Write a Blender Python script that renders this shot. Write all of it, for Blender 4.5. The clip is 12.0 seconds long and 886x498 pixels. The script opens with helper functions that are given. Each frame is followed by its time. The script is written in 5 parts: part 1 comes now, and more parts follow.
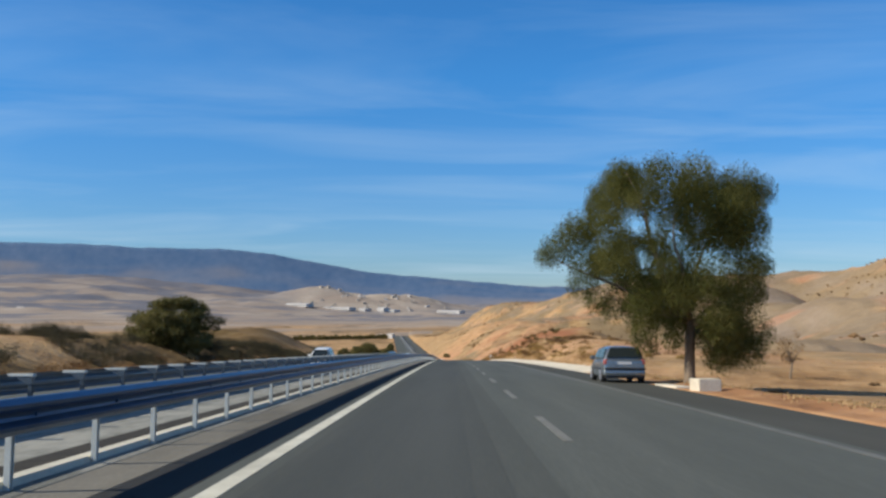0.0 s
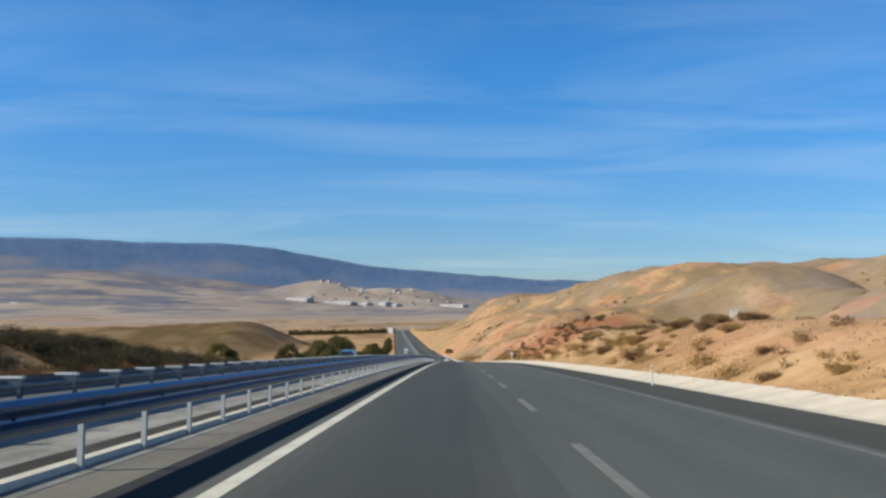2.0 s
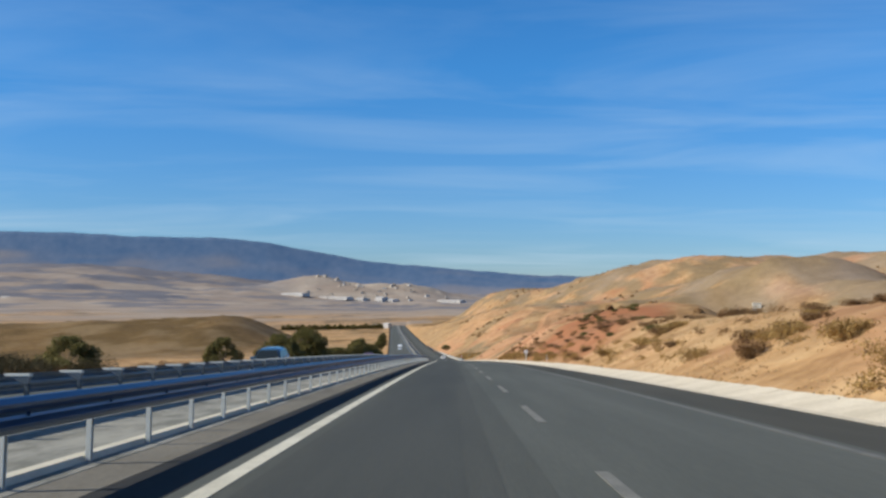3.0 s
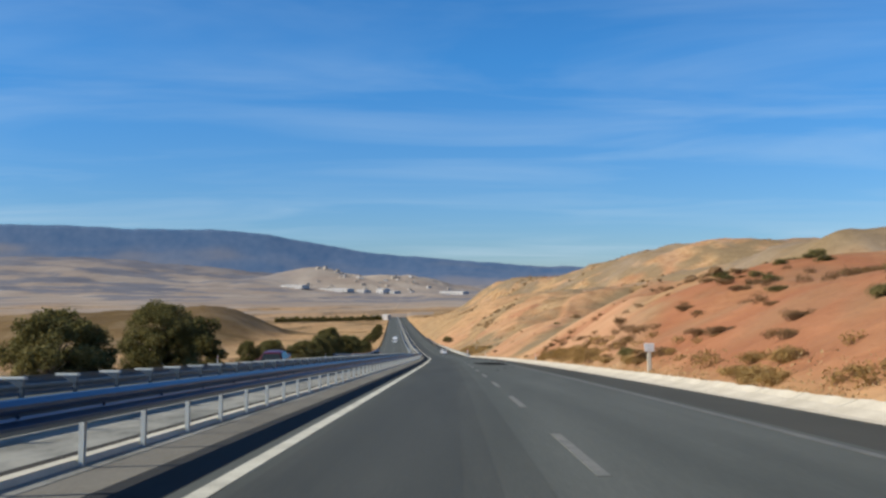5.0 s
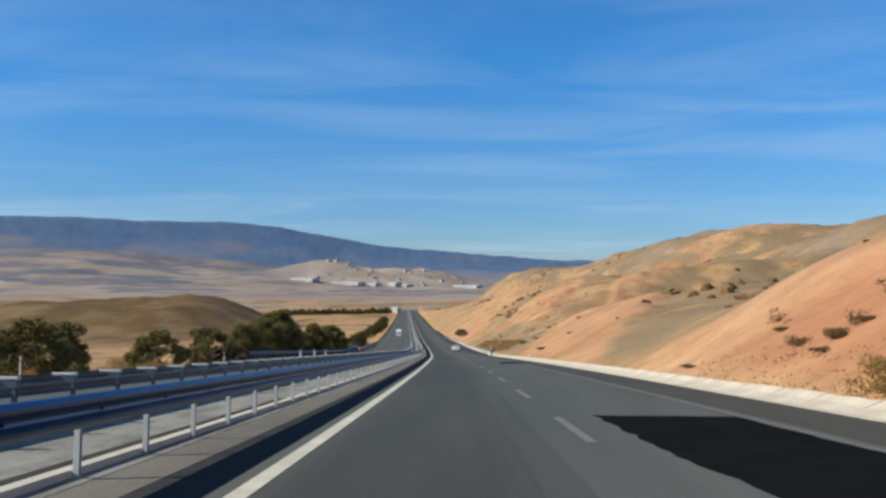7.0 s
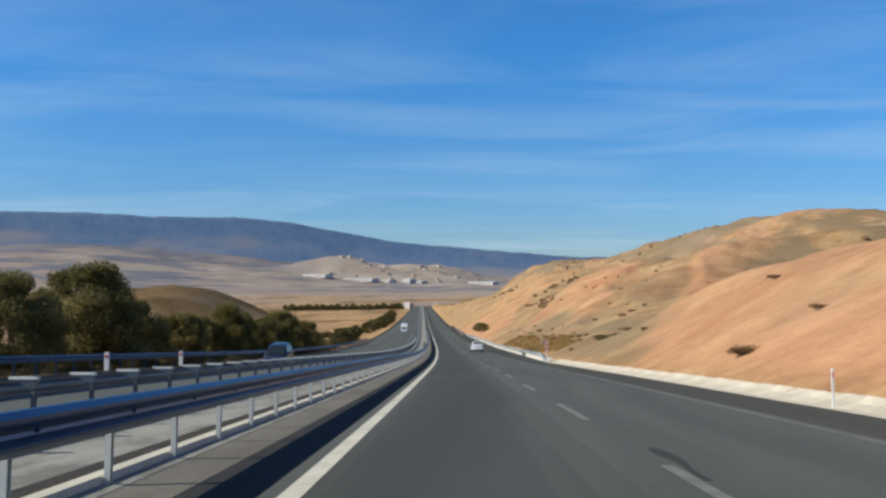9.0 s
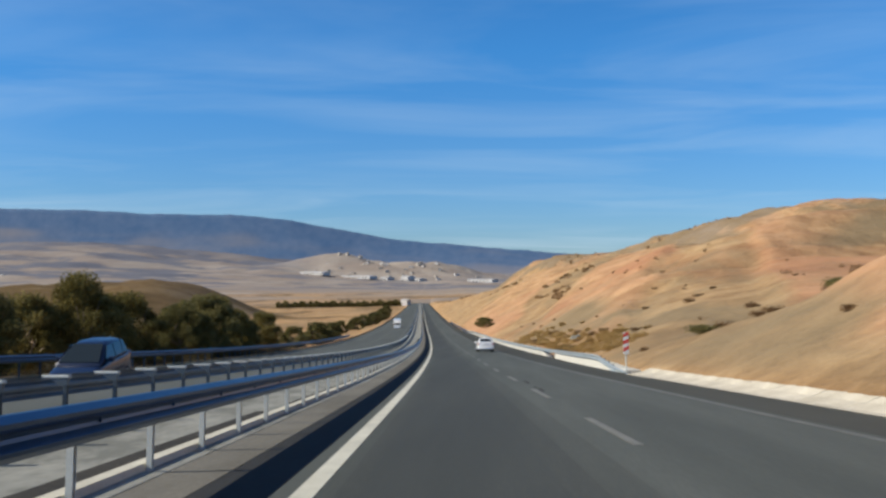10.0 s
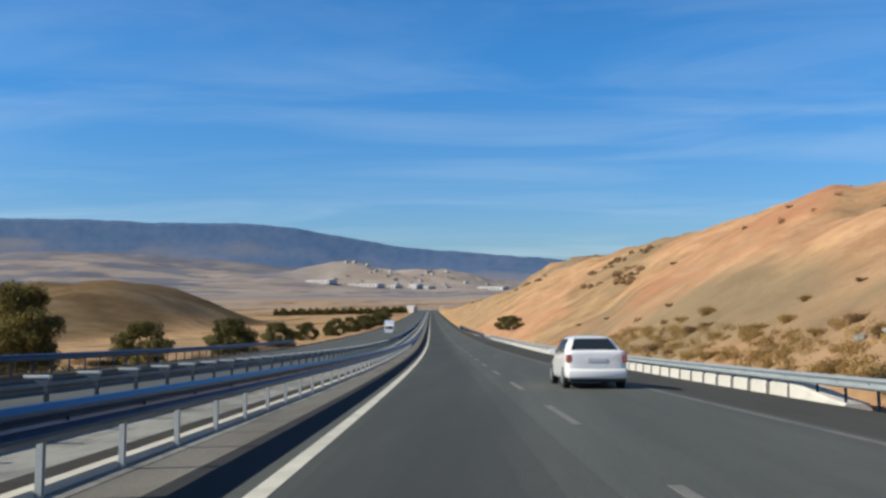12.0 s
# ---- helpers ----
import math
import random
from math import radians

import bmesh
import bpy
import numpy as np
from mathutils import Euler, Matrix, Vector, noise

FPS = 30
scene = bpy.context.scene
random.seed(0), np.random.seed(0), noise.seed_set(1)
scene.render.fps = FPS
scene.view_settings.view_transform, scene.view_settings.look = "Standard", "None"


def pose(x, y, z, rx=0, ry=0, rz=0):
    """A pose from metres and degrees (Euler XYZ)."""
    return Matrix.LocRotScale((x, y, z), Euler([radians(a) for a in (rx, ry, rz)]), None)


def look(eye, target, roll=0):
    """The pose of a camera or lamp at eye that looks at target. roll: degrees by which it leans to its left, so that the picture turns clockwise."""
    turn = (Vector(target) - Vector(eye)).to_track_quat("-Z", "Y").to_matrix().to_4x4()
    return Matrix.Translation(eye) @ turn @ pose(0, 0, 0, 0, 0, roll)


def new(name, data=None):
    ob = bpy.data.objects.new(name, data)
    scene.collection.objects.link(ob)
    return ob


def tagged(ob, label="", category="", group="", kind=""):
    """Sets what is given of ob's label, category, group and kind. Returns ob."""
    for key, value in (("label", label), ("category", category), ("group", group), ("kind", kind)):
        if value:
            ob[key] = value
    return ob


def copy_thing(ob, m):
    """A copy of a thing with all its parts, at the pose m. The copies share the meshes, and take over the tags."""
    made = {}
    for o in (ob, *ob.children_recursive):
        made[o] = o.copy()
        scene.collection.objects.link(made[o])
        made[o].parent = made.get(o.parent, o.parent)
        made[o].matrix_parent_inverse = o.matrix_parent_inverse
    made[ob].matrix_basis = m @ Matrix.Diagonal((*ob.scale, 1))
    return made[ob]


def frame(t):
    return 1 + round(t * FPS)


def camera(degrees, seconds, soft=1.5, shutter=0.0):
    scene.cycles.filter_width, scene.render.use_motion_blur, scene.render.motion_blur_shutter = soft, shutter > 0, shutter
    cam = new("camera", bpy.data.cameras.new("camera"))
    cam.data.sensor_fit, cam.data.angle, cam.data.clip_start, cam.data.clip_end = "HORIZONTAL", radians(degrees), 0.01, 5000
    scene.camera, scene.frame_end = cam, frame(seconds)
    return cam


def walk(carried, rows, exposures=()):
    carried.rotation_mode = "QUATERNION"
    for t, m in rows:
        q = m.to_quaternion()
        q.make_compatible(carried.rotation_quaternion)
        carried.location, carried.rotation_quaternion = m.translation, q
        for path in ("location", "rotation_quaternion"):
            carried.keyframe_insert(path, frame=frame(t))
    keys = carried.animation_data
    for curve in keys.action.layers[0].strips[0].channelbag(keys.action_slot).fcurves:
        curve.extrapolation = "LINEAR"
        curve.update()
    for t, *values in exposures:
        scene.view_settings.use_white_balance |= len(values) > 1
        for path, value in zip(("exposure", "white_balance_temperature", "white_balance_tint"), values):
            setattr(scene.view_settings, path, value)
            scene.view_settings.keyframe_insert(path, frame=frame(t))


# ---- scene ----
# A dual carriageway that drops into a dry valley. Places are given along the road: s metres
# ahead, across metres to the right of the lane's middle, up metres over the asphalt.
FOV = 48.5
EYE_UP = 1.28

# ---- the road's line ----
HEADING = ((-300, 0.15), (0, 0.15), (110, 0.1), (184, 0.13), (203, 0.22), (221, 0.42), (259, 0.65), (334, 1.6), (372, 1.9), (391, 2.1), (425, 2.55),
           (448, 2.65), (520, 3.3), (600, 3.7), (1600, 3.8), (1720, 2.4), (5200, 2.4))
SLOPE = ((-300, -2.4), (0, -2.65), (37, -2.82), (73, -2.95), (110, -3.16), (184, -3.6), (203, -3.8), (259, -3.92), (334, -4.02), (391, -4.13),
         (410, -4.0), (429, -3.78), (448, -3.55), (600, -2.1), (800, -1.45), (1000, -1.25), (1650, -1.1), (1800, 0), (5200, 0))
S = np.arange(-300.0, 5201.0, 1.0)


def smooth_table(table, width):
    """A table over S, rounded off over some metres."""
    v = np.interp(S, [a for a, b in table], [b for a, b in table])
    pad = np.pad(v, width, mode="edge")
    return np.convolve(pad, np.ones(2 * width + 1) / (2 * width + 1), mode="valid")


TURN = np.radians(smooth_table(HEADING, 12))
TILT = np.radians(smooth_table(SLOPE, 12))


def summed(v):
    c = np.concatenate(([0.0], np.cumsum((v[1:] + v[:-1]) / 2)))
    return c - np.interp(0.0, S, c)


LINE_X, LINE_Y, LINE_Z = summed(-np.sin(TURN)), summed(np.cos(TURN)), summed(np.tan(TILT))


def road_z(s):
    return np.interp(s, S, LINE_Z)


def place(s, across, up=0.0):
    """World points (arrays or numbers) from road places."""
    turn = np.interp(s, S, TURN)
    return (np.interp(s, S, LINE_X) + across * np.cos(turn), np.interp(s, S, LINE_Y) + across * np.sin(turn), road_z(s) + up)


def stand(s, across, up=0.0, spin=0.0, tilt=True):
    """The pose of a thing beside or on the road; its y axis points ahead."""
    x, y, z = place(s, across, up)
    return pose(float(x), float(y), float(z), math.degrees(float(np.interp(s, S, TILT))) if tilt else 0, 0,
                math.degrees(float(np.interp(s, S, TURN))) + spin)


def step(lo, hi, v):
    q = np.clip((v - lo) / (hi - lo), 0, 1)
    return q * q * (3 - 2 * q)


# ---- camera: seconds, metres along the road, metres across, yaw, pitch, roll ----
cam = camera(FOV, 12.0, soft=2.7)
WAY = (
    (0.0, 0.00, -0.101, 0.646, 2.965, -0.240),
    (0.5, 18.08, -0.035, 0.666, 2.713, 0.000),
    (1.0, 36.05, 0.039, 0.785, 2.772, -0.080),
    (1.5, 54.11, 0.056, 0.807, 2.651, -0.080),
    (2.0, 72.61, -0.076, 0.828, 2.662, 0.000),
    (2.5, 90.82, -0.017, 0.817, 2.477, -0.160),
    (3.0, 109.24, -0.020, 0.675, 2.424, -0.160),
    (5.0, 183.59, 0.034, 0.833, 1.987, 0.160),
    (5.5, 202.23, 0.116, 0.954, 1.675, -0.080),
    (6.0, 220.91, 0.003, 1.469, 1.693, 0.160),
    (6.5, 239.99, -0.253, 1.557, 1.662, 0.080),
    (7.0, 258.87, -0.294, 1.612, 1.696, -0.080),
    (9.0, 333.51, -0.753, 2.514, 1.575, -0.160),
    (9.5, 352.73, -0.916, 2.563, 1.496, -0.160),
    (10.0, 371.74, -0.910, 2.448, 1.468, -0.080),
    (10.5, 390.88, -0.911, 2.464, 1.440, -0.080),
    (11.0, 409.53, -0.669, 2.807, 1.609, 0.080),
    (11.5, 428.54, -0.597, 3.017, 1.827, 0.480),
    (12.0, 447.61, -0.537, 2.997, 2.010, 0.240),
)


def eye_pose(s, across, yaw, pitch, roll):
    x, y, z = place(s, across, EYE_UP)
    return pose(float(x), float(y), float(z), 90 + pitch, roll, yaw)


EXPOSURES = ((0.0, 0.18), (0.5, 0.3), (0.8, 0.4), (1.0, 0.42), (1.3, 0.38), (1.6, 0.29), (2.0, 0.21), (2.5, 0.16), (12.0, 0.16))
walk(cam, [(t, eye_pose(*row)) for t, *row in WAY], EXPOSURES)

# ---- sky and sun ----
SUN_UP, SUN_FROM = 34.0, 103.0    # degrees over the horizon; degrees to the left of straight ahead
world = bpy.data.worlds.new("world")
scene.world = world
world.use_nodes = True
wn, wl = world.node_tree.nodes, world.node_tree.links
wn.clear()
sky = wn.new("ShaderNodeTexSky")
sky.sky_type = "NISHITA"
sky.sun_disc = False
sky.sun_elevation, sky.sun_rotation = radians(SUN_UP), radians(-SUN_FROM)
sky.altitude, sky.air_density, sky.dust_density, sky.ozone_density = 900, 1.0, 0.2, 3.0
direction = wn.new("ShaderNodeTexCoord")
split = wn.new("ShaderNodeSeparateXYZ")
wl.new(direction.outputs["Generated"], split.inputs[0])


def wmath(op, a, b=None, clamp=False):
    n = wn.new("ShaderNodeMath")
    n.operation, n.use_clamp = op, clamp
    for i, v in enumerate((a, b)):
        if v is None:
            continue
        if isinstance(v, (int, float)):
            n.inputs[i].default_value = v
        else:
            wl.new(v, n.inputs[i])
    return n.outputs[0]


# thin streaks of cirrus on a high flat layer
lift = wmath("ADD", wmath("MAXIMUM", split.outputs["Z"], 0.0), 0.06)
layer = wn.new("ShaderNodeCombineXYZ")
wl.new(wmath("DIVIDE", split.outputs["X"], lift), layer.inputs[0])
wl.new(wmath("DIVIDE", split.outputs["Y"], lift), layer.inputs[1])
stretch = wn.new("ShaderNodeMapping")
stretch.inputs["Rotation"].default_value = (0, 0, radians(9))
stretch.inputs["Scale"].default_value = (0.5, 1.0, 1)
wl.new(layer.outputs[0], stretch.inputs[0])
streak = wn.new("ShaderNodeTexNoise")
streak.inputs["Scale"].default_value, streak.inputs["Detail"].default_value = 0.9, 6
streak.inputs["Roughness"].default_value, streak.inputs["Distortion"].default_value = 0.55, 0.6
wl.new(stretch.outputs[0], streak.inputs[0])
veil = wn.new("ShaderNodeTexNoise")
veil.inputs["Scale"].default_value, veil.inputs["Detail"].default_value = 0.35, 2
wl.new(stretch.outputs[0], veil.inputs[0])
amount = wmath("MULTIPLY", wmath("SUBTRACT", streak.outputs[0], 0.44), 2.2, clamp=True)
amount = wmath("MULTIPLY", amount, wmath("MULTIPLY", wmath("SUBTRACT", veil.outputs[0], 0.3), 2.2, clamp=True))
amount = wmath("MULTIPLY", amount, 0.85)
blend = wn.new("ShaderNodeMix")
blend.data_type = "RGBA"
wl.new(amount, blend.inputs["Factor"])
deep = wn.new("ShaderNodeMix")    # a rich blue
deep.data_type, deep.blend_type = "RGBA", "MULTIPLY"
deep.inputs["Factor"].default_value = 1.0
wl.new(sky.outputs[0], deep.inputs[6])
height = wn.new("ShaderNodeMix")
height.data_type = "RGBA"
wl.new(wmath("MULTIPLY", wmath("MAXIMUM", split.outputs["Z"], 0.0), 4.5, clamp=True), height.inputs["Factor"])
height.inputs[6].default_value, height.inputs[7].default_value = (0.53, 0.69, 0.96, 1), (0.315, 0.885, 1.34, 1)
zenith = wn.new("ShaderNodeMix")    # deeper well overhead
zenith.data_type = "RGBA"
wl.new(wmath("MULTIPLY", wmath("SUBTRACT", split.outputs["Z"], 0.3), 2.0, clamp=True), zenith.inputs["Factor"])
wl.new(height.outputs[2], zenith.inputs[6])
zenith.inputs[7].default_value = (0.45, 0.6, 0.77, 1)
wl.new(zenith.outputs[2], deep.inputs[7])
wl.new(deep.outputs[2], blend.inputs[6])
blend.inputs[7].default_value = (5.5, 7.0, 8.3, 1)
back = wn.new("ShaderNodeBackground")
back.inputs["Strength"].default_value = 0.093
wl.new(blend.outputs[2], back.inputs[0])
wout = wn.new("ShaderNodeOutputWorld")
wl.new(back.outputs[0], wout.inputs[0])

sun = new("sun", bpy.data.lights.new("sun", "SUN"))
sun.data.energy, sun.data.angle, sun.data.color = 5.0, radians(0.5), (1.0, 0.92, 0.77)
a, e = radians(90 + SUN_FROM), radians(SUN_UP)
sun.matrix_world = look((0, 0, 0), (-math.cos(a) * math.cos(e), -math.sin(a) * math.cos(e), -math.sin(e)))


# ---- materials ----
def material(name, colors, rough=0.8, metal=0.0, scale=4.0, fine=60.0, bump=0.2, reach=0.02, stretch=None, island=0.0, soil=None, middle=0.0, through_light=0.0, coat=0.0, gloss=0.5):
    """colors: two or three base colours mixed by coarse and fine noise over the object. soil: (first, second colour) laid
    on by the mesh's own soil attribute. island: how much pieces differ."""
    m = bpy.data.materials.new(name)
    m.use_nodes = True
    nodes, links = m.node_tree.nodes, m.node_tree.links
    bsdf = nodes["Principled BSDF"]
    bsdf.inputs["Metallic"].default_value = metal
    bsdf.inputs["Specular IOR Level"].default_value = gloss
    if coat:
        bsdf.inputs["Coat Weight"].default_value = coat
        bsdf.inputs["Coat Roughness"].default_value = 0.06
    where = nodes.new("ShaderNodeTexCoord")
    socket = where.outputs["Object"]
    if stretch:
        mp = nodes.new("ShaderNodeMapping")
        mp.inputs["Scale"].default_value = stretch
        links.new(socket, mp.inputs[0])
        socket = mp.outputs[0]

    def noisy(scale_, detail):
        n = nodes.new("ShaderNodeTexNoise")
        n.inputs["Scale"].default_value, n.inputs["Detail"].default_value = scale_, detail
        n.inputs["Roughness"].default_value = 0.6
        links.new(socket, n.inputs["Vector"])
        return n.outputs["Fac"]

    big, small = noisy(scale, 4), noisy(fine, 3)
    mix = nodes.new("ShaderNodeMath")
    mix.operation = "MULTIPLY_ADD"
    links.new(small, mix.inputs[0])
    mix.inputs[1].default_value = 0.45
    half = nodes.new("ShaderNodeMath")
    half.operation = "MULTIPLY"
    links.new(big, half.inputs[0])
    half.inputs[1].default_value = 0.6
    links.new(half.outputs[0], mix.inputs[2])
    fac = mix.outputs[0]
    if middle:
        mid = nodes.new("ShaderNodeMath")
        mid.operation = "MULTIPLY_ADD"
        links.new(noisy(middle, 5), mid.inputs[0])
        mid.inputs[1].default_value = 0.9
        shift = nodes.new("ShaderNodeMath")
        shift.operation = "SUBTRACT"
        links.new(fac, shift.inputs[0])
        shift.inputs[1].default_value = 0.45
        links.new(shift.outputs[0], mid.inputs[2])
        fac = mid.outputs[0]
    if island:
        r = nodes.new("ShaderNodeObjectInfo").outputs["Random"]
        g = nodes.new("ShaderNodeNewGeometry").outputs["Random Per Island"]
        both = nodes.new("ShaderNodeMath")
        both.operation = "ADD"
        links.new(r, both.inputs[0]), links.new(g, both.inputs[1])
        more = nodes.new("ShaderNodeMath")
        more.operation = "MULTIPLY_ADD"
        links.new(both.outputs[0], more.inputs[0])
        more.inputs[1].default_value = island * 0.5
        links.new(fac, more.inputs[2])
        low = nodes.new("ShaderNodeMath")
        low.operation = "SUBTRACT"
        links.new(more.outputs[0], low.inputs[0])
        low.inputs[1].default_value = island * 0.5
        fac = low.outputs[0]
    ramp = nodes.new("ShaderNodeValToRGB")
    el = ramp.color_ramp.elements
    n = len(colors)
    for i, c in enumerate(colors):
        at = 0.36 + 0.32 * i / max(n - 1, 1)
        if i < 2:
            el[i].position, el[i].color = at, (*c, 1)
        else:
            el.new(at).color = (*c, 1)
    if n == 1:
        el[1].position, el[1].color = 1, (*[v * 0.86 for v in colors[0]], 1)
    links.new(fac, ramp.inputs[0])
    color = ramp.outputs[0]
    if soil:
        for k, (kind, c1, c2) in enumerate(soil):
            att = nodes.new("ShaderNodeAttribute")
            att.attribute_name = kind
            tone = nodes.new("ShaderNodeMix")
            tone.data_type = "RGBA"
            links.new(fac, tone.inputs["Factor"])
            tone.inputs[6].default_value, tone.inputs[7].default_value = (*c1, 1), (*c2, 1)
            lay = nodes.new("ShaderNodeMix")
            lay.data_type = "RGBA"
            links.new(att.outputs["Fac"], lay.inputs["Factor"])
            links.new(color, lay.inputs[6]), links.new(tone.outputs[2], lay.inputs[7])
            color = lay.outputs[2]
    links.new(color, bsdf.inputs["Base Color"])
    rr = nodes.new("ShaderNodeMapRange")
    rr.inputs["To Min"].default_value, rr.inputs["To Max"].default_value = max(rough - 0.1, 0.02), min(rough + 0.1, 1)
    links.new(small, rr.inputs[0])
    links.new(rr.outputs[0], bsdf.inputs["Roughness"])
    if bump:
        b = nodes.new("ShaderNodeBump")
        b.inputs["Strength"].default_value, b.inputs["Distance"].default_value = bump, reach
        links.new(fac, b.inputs["Height"])
        links.new(b.outputs[0], bsdf.inputs["Normal"])
    if through_light:
        tr = nodes.new("ShaderNodeBsdfTranslucent")
        links.new(color, tr.inputs[0])
        ms = nodes.new("ShaderNodeMixShader")
        ms.inputs[0].default_value = through_light
        links.new(bsdf.outputs[0], ms.inputs[1]), links.new(tr.outputs[0], ms.inputs[2])
        links.new(ms.outputs[0], nodes["Material Output"].inputs[0])
    return m


ASPHALT = material("asphalt", [(0.069, 0.074, 0.064), (0.09, 0.096, 0.083), (0.115, 0.121, 0.106)], 0.8, scale=0.7, fine=40, bump=0.15, reach=0.006, stretch=(1, 0.012, 1), gloss=0.2)
ASPHALT_OLD = material("asphalt_shoulder", [(0.055, 0.055, 0.046), (0.082, 0.081, 0.068)], 0.9, scale=0.4, fine=60, bump=0.3, reach=0.008, stretch=(1, 0.2, 1), gloss=0.15)
ASPHALT_NEW = material("asphalt_patch", [(0.009, 0.0095, 0.011), (0.014, 0.0145, 0.0165)], 0.9, scale=1.5, fine=50, bump=0.3, gloss=0.0)
TAR = material("tar", [(0.04, 0.041, 0.038), (0.062, 0.063, 0.057)], 0.85, scale=1.5, fine=50, gloss=0.1)
CONCRETE = material("median_concrete", [(0.17, 0.172, 0.15), (0.25, 0.25, 0.222), (0.31, 0.308, 0.272)], 0.9, scale=0.5, fine=14, middle=2.0, bump=0.3, stretch=(1, 0.3, 1), gloss=0.2)
KERB = material("kerb_concrete", [(0.46, 0.435, 0.35), (0.64, 0.6, 0.49)], 0.9, scale=1.0, fine=25)
GUTTER = material("pale_gutter_concrete", [(0.44, 0.388, 0.29), (0.59, 0.528, 0.413), (0.69, 0.626, 0.505)], 0.9, scale=0.6, fine=16, bump=0.4, island=0.12)
LIME = material("whitewashed_concrete", [(0.46, 0.445, 0.385), (0.58, 0.56, 0.49), (0.68, 0.66, 0.585)], 0.9, scale=0.8, fine=18, bump=0.3, island=0.1)
PAINT = material("road_paint", [(0.44, 0.415, 0.32), (0.6, 0.57, 0.45), (0.72, 0.69, 0.56)], 0.6, scale=1.2, fine=30, bump=0.1)
PAINT_WORN = material("worn_road_paint", [(0.11, 0.11, 0.092), (0.165, 0.162, 0.136), (0.235, 0.23, 0.197)], 0.7, scale=1.6, fine=26, bump=0.1)
PAINT_FAINT = material("faint_road_paint", [(0.085, 0.086, 0.074), (0.125, 0.124, 0.106), (0.175, 0.172, 0.147)], 0.7, scale=1.6, fine=26, bump=0.1)
ASPHALT_OILED = material("oiled_asphalt", [(0.058, 0.062, 0.053), (0.076, 0.08, 0.069), (0.097, 0.101, 0.087)], 0.8, scale=0.7, fine=40, bump=0.15, reach=0.006, stretch=(1, 0.012, 1), gloss=0.2)
ASPHALT_MID = material("worn_asphalt", [(0.05, 0.053, 0.046), (0.066, 0.069, 0.06), (0.085, 0.088, 0.077)], 0.8, scale=0.7, fine=40, bump=0.15, reach=0.006, stretch=(1, 0.012, 1), gloss=0.2)
ASPHALT_TRACK = material("wheel_track", [(0.044, 0.047, 0.041), (0.058, 0.061, 0.053), (0.075, 0.078, 0.068)], 0.8, scale=0.7, fine=40, bump=0.15, reach=0.006, stretch=(1, 0.012, 1), gloss=0.25)
# one steel in several tones: shade and sky reflection painted into the dark blue
ZINC_SHADED = material("shaded_galvanised_steel", [(0.028, 0.075, 0.15), (0.045, 0.105, 0.2)], 0.36, 0.92, scale=2, fine=40, bump=0.05, island=0.1)
ZINC_MID = material("mid_tone_galvanised_steel", [(0.085, 0.115, 0.145), (0.13, 0.165, 0.195)], 0.45, 0.4, scale=2, fine=40, bump=0.06, island=0.15)
# lit tone of the same steel, for the rail that faces the sun
ZINC_LIT = material("lit_galvanised_steel", [(0.29, 0.33, 0.335), (0.4, 0.44, 0.44)], 0.5, 0.3, scale=2, fine=40, bump=0.06, island=0.15)
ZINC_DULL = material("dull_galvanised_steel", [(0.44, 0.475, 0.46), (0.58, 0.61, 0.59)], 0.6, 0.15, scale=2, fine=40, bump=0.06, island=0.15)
# distance haze is painted in: mauve far out, pale over the hills
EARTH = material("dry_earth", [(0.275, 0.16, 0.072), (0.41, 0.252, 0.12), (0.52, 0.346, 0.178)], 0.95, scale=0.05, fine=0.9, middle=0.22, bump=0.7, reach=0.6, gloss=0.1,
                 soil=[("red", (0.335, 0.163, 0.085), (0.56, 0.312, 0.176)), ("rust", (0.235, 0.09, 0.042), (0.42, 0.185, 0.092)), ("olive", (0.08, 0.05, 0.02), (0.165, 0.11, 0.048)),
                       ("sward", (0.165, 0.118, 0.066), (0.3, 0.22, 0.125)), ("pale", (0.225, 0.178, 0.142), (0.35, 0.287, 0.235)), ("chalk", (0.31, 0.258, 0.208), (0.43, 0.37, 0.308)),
                       ("haze_mauve", (0.105, 0.12, 0.16), (0.17, 0.17, 0.19))])
# haze blue of the distance painted into the ridge's base colour
MOUNTAIN = material("hazed_mountain", [(0.066, 0.125, 0.23), (0.088, 0.145, 0.245), (0.112, 0.165, 0.262)], 1.0, scale=0.006, fine=0.03, bump=0.0, gloss=0.0,
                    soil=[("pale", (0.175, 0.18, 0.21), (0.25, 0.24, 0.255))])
BARK = material("bark", [(0.13, 0.1, 0.07), (0.27, 0.21, 0.15)], 0.95, scale=3, fine=20, bump=0.8, stretch=(1, 1, 0.3))
LEAF = material("grey_green_leaves", [(0.058, 0.064, 0.014), (0.12, 0.124, 0.034), (0.21, 0.2, 0.066)], 0.85, gloss=0.2, scale=0.6, fine=4, bump=0, island=0.08, through_light=0.5)
LEAF_DARK = material("dark_olive_leaves", [(0.072, 0.068, 0.022), (0.155, 0.14, 0.05), (0.29, 0.25, 0.1)], 0.9, scale=0.5, fine=3, bump=0, island=0.15, through_light=0.3, gloss=0.2)
LEAF_OLIVE = material("yellowish_olive_leaves", [(0.08, 0.068, 0.018), (0.16, 0.135, 0.042), (0.3, 0.245, 0.085)], 0.9, scale=0.5, fine=3, bump=0, island=0.15, through_light=0.3, gloss=0.2)
BRUSH = material("dark_brush", [(0.028, 0.024, 0.011), (0.055, 0.045, 0.018), (0.095, 0.075, 0.03)], 0.9, scale=1, fine=6, bump=0, island=0.3, through_light=0.15)
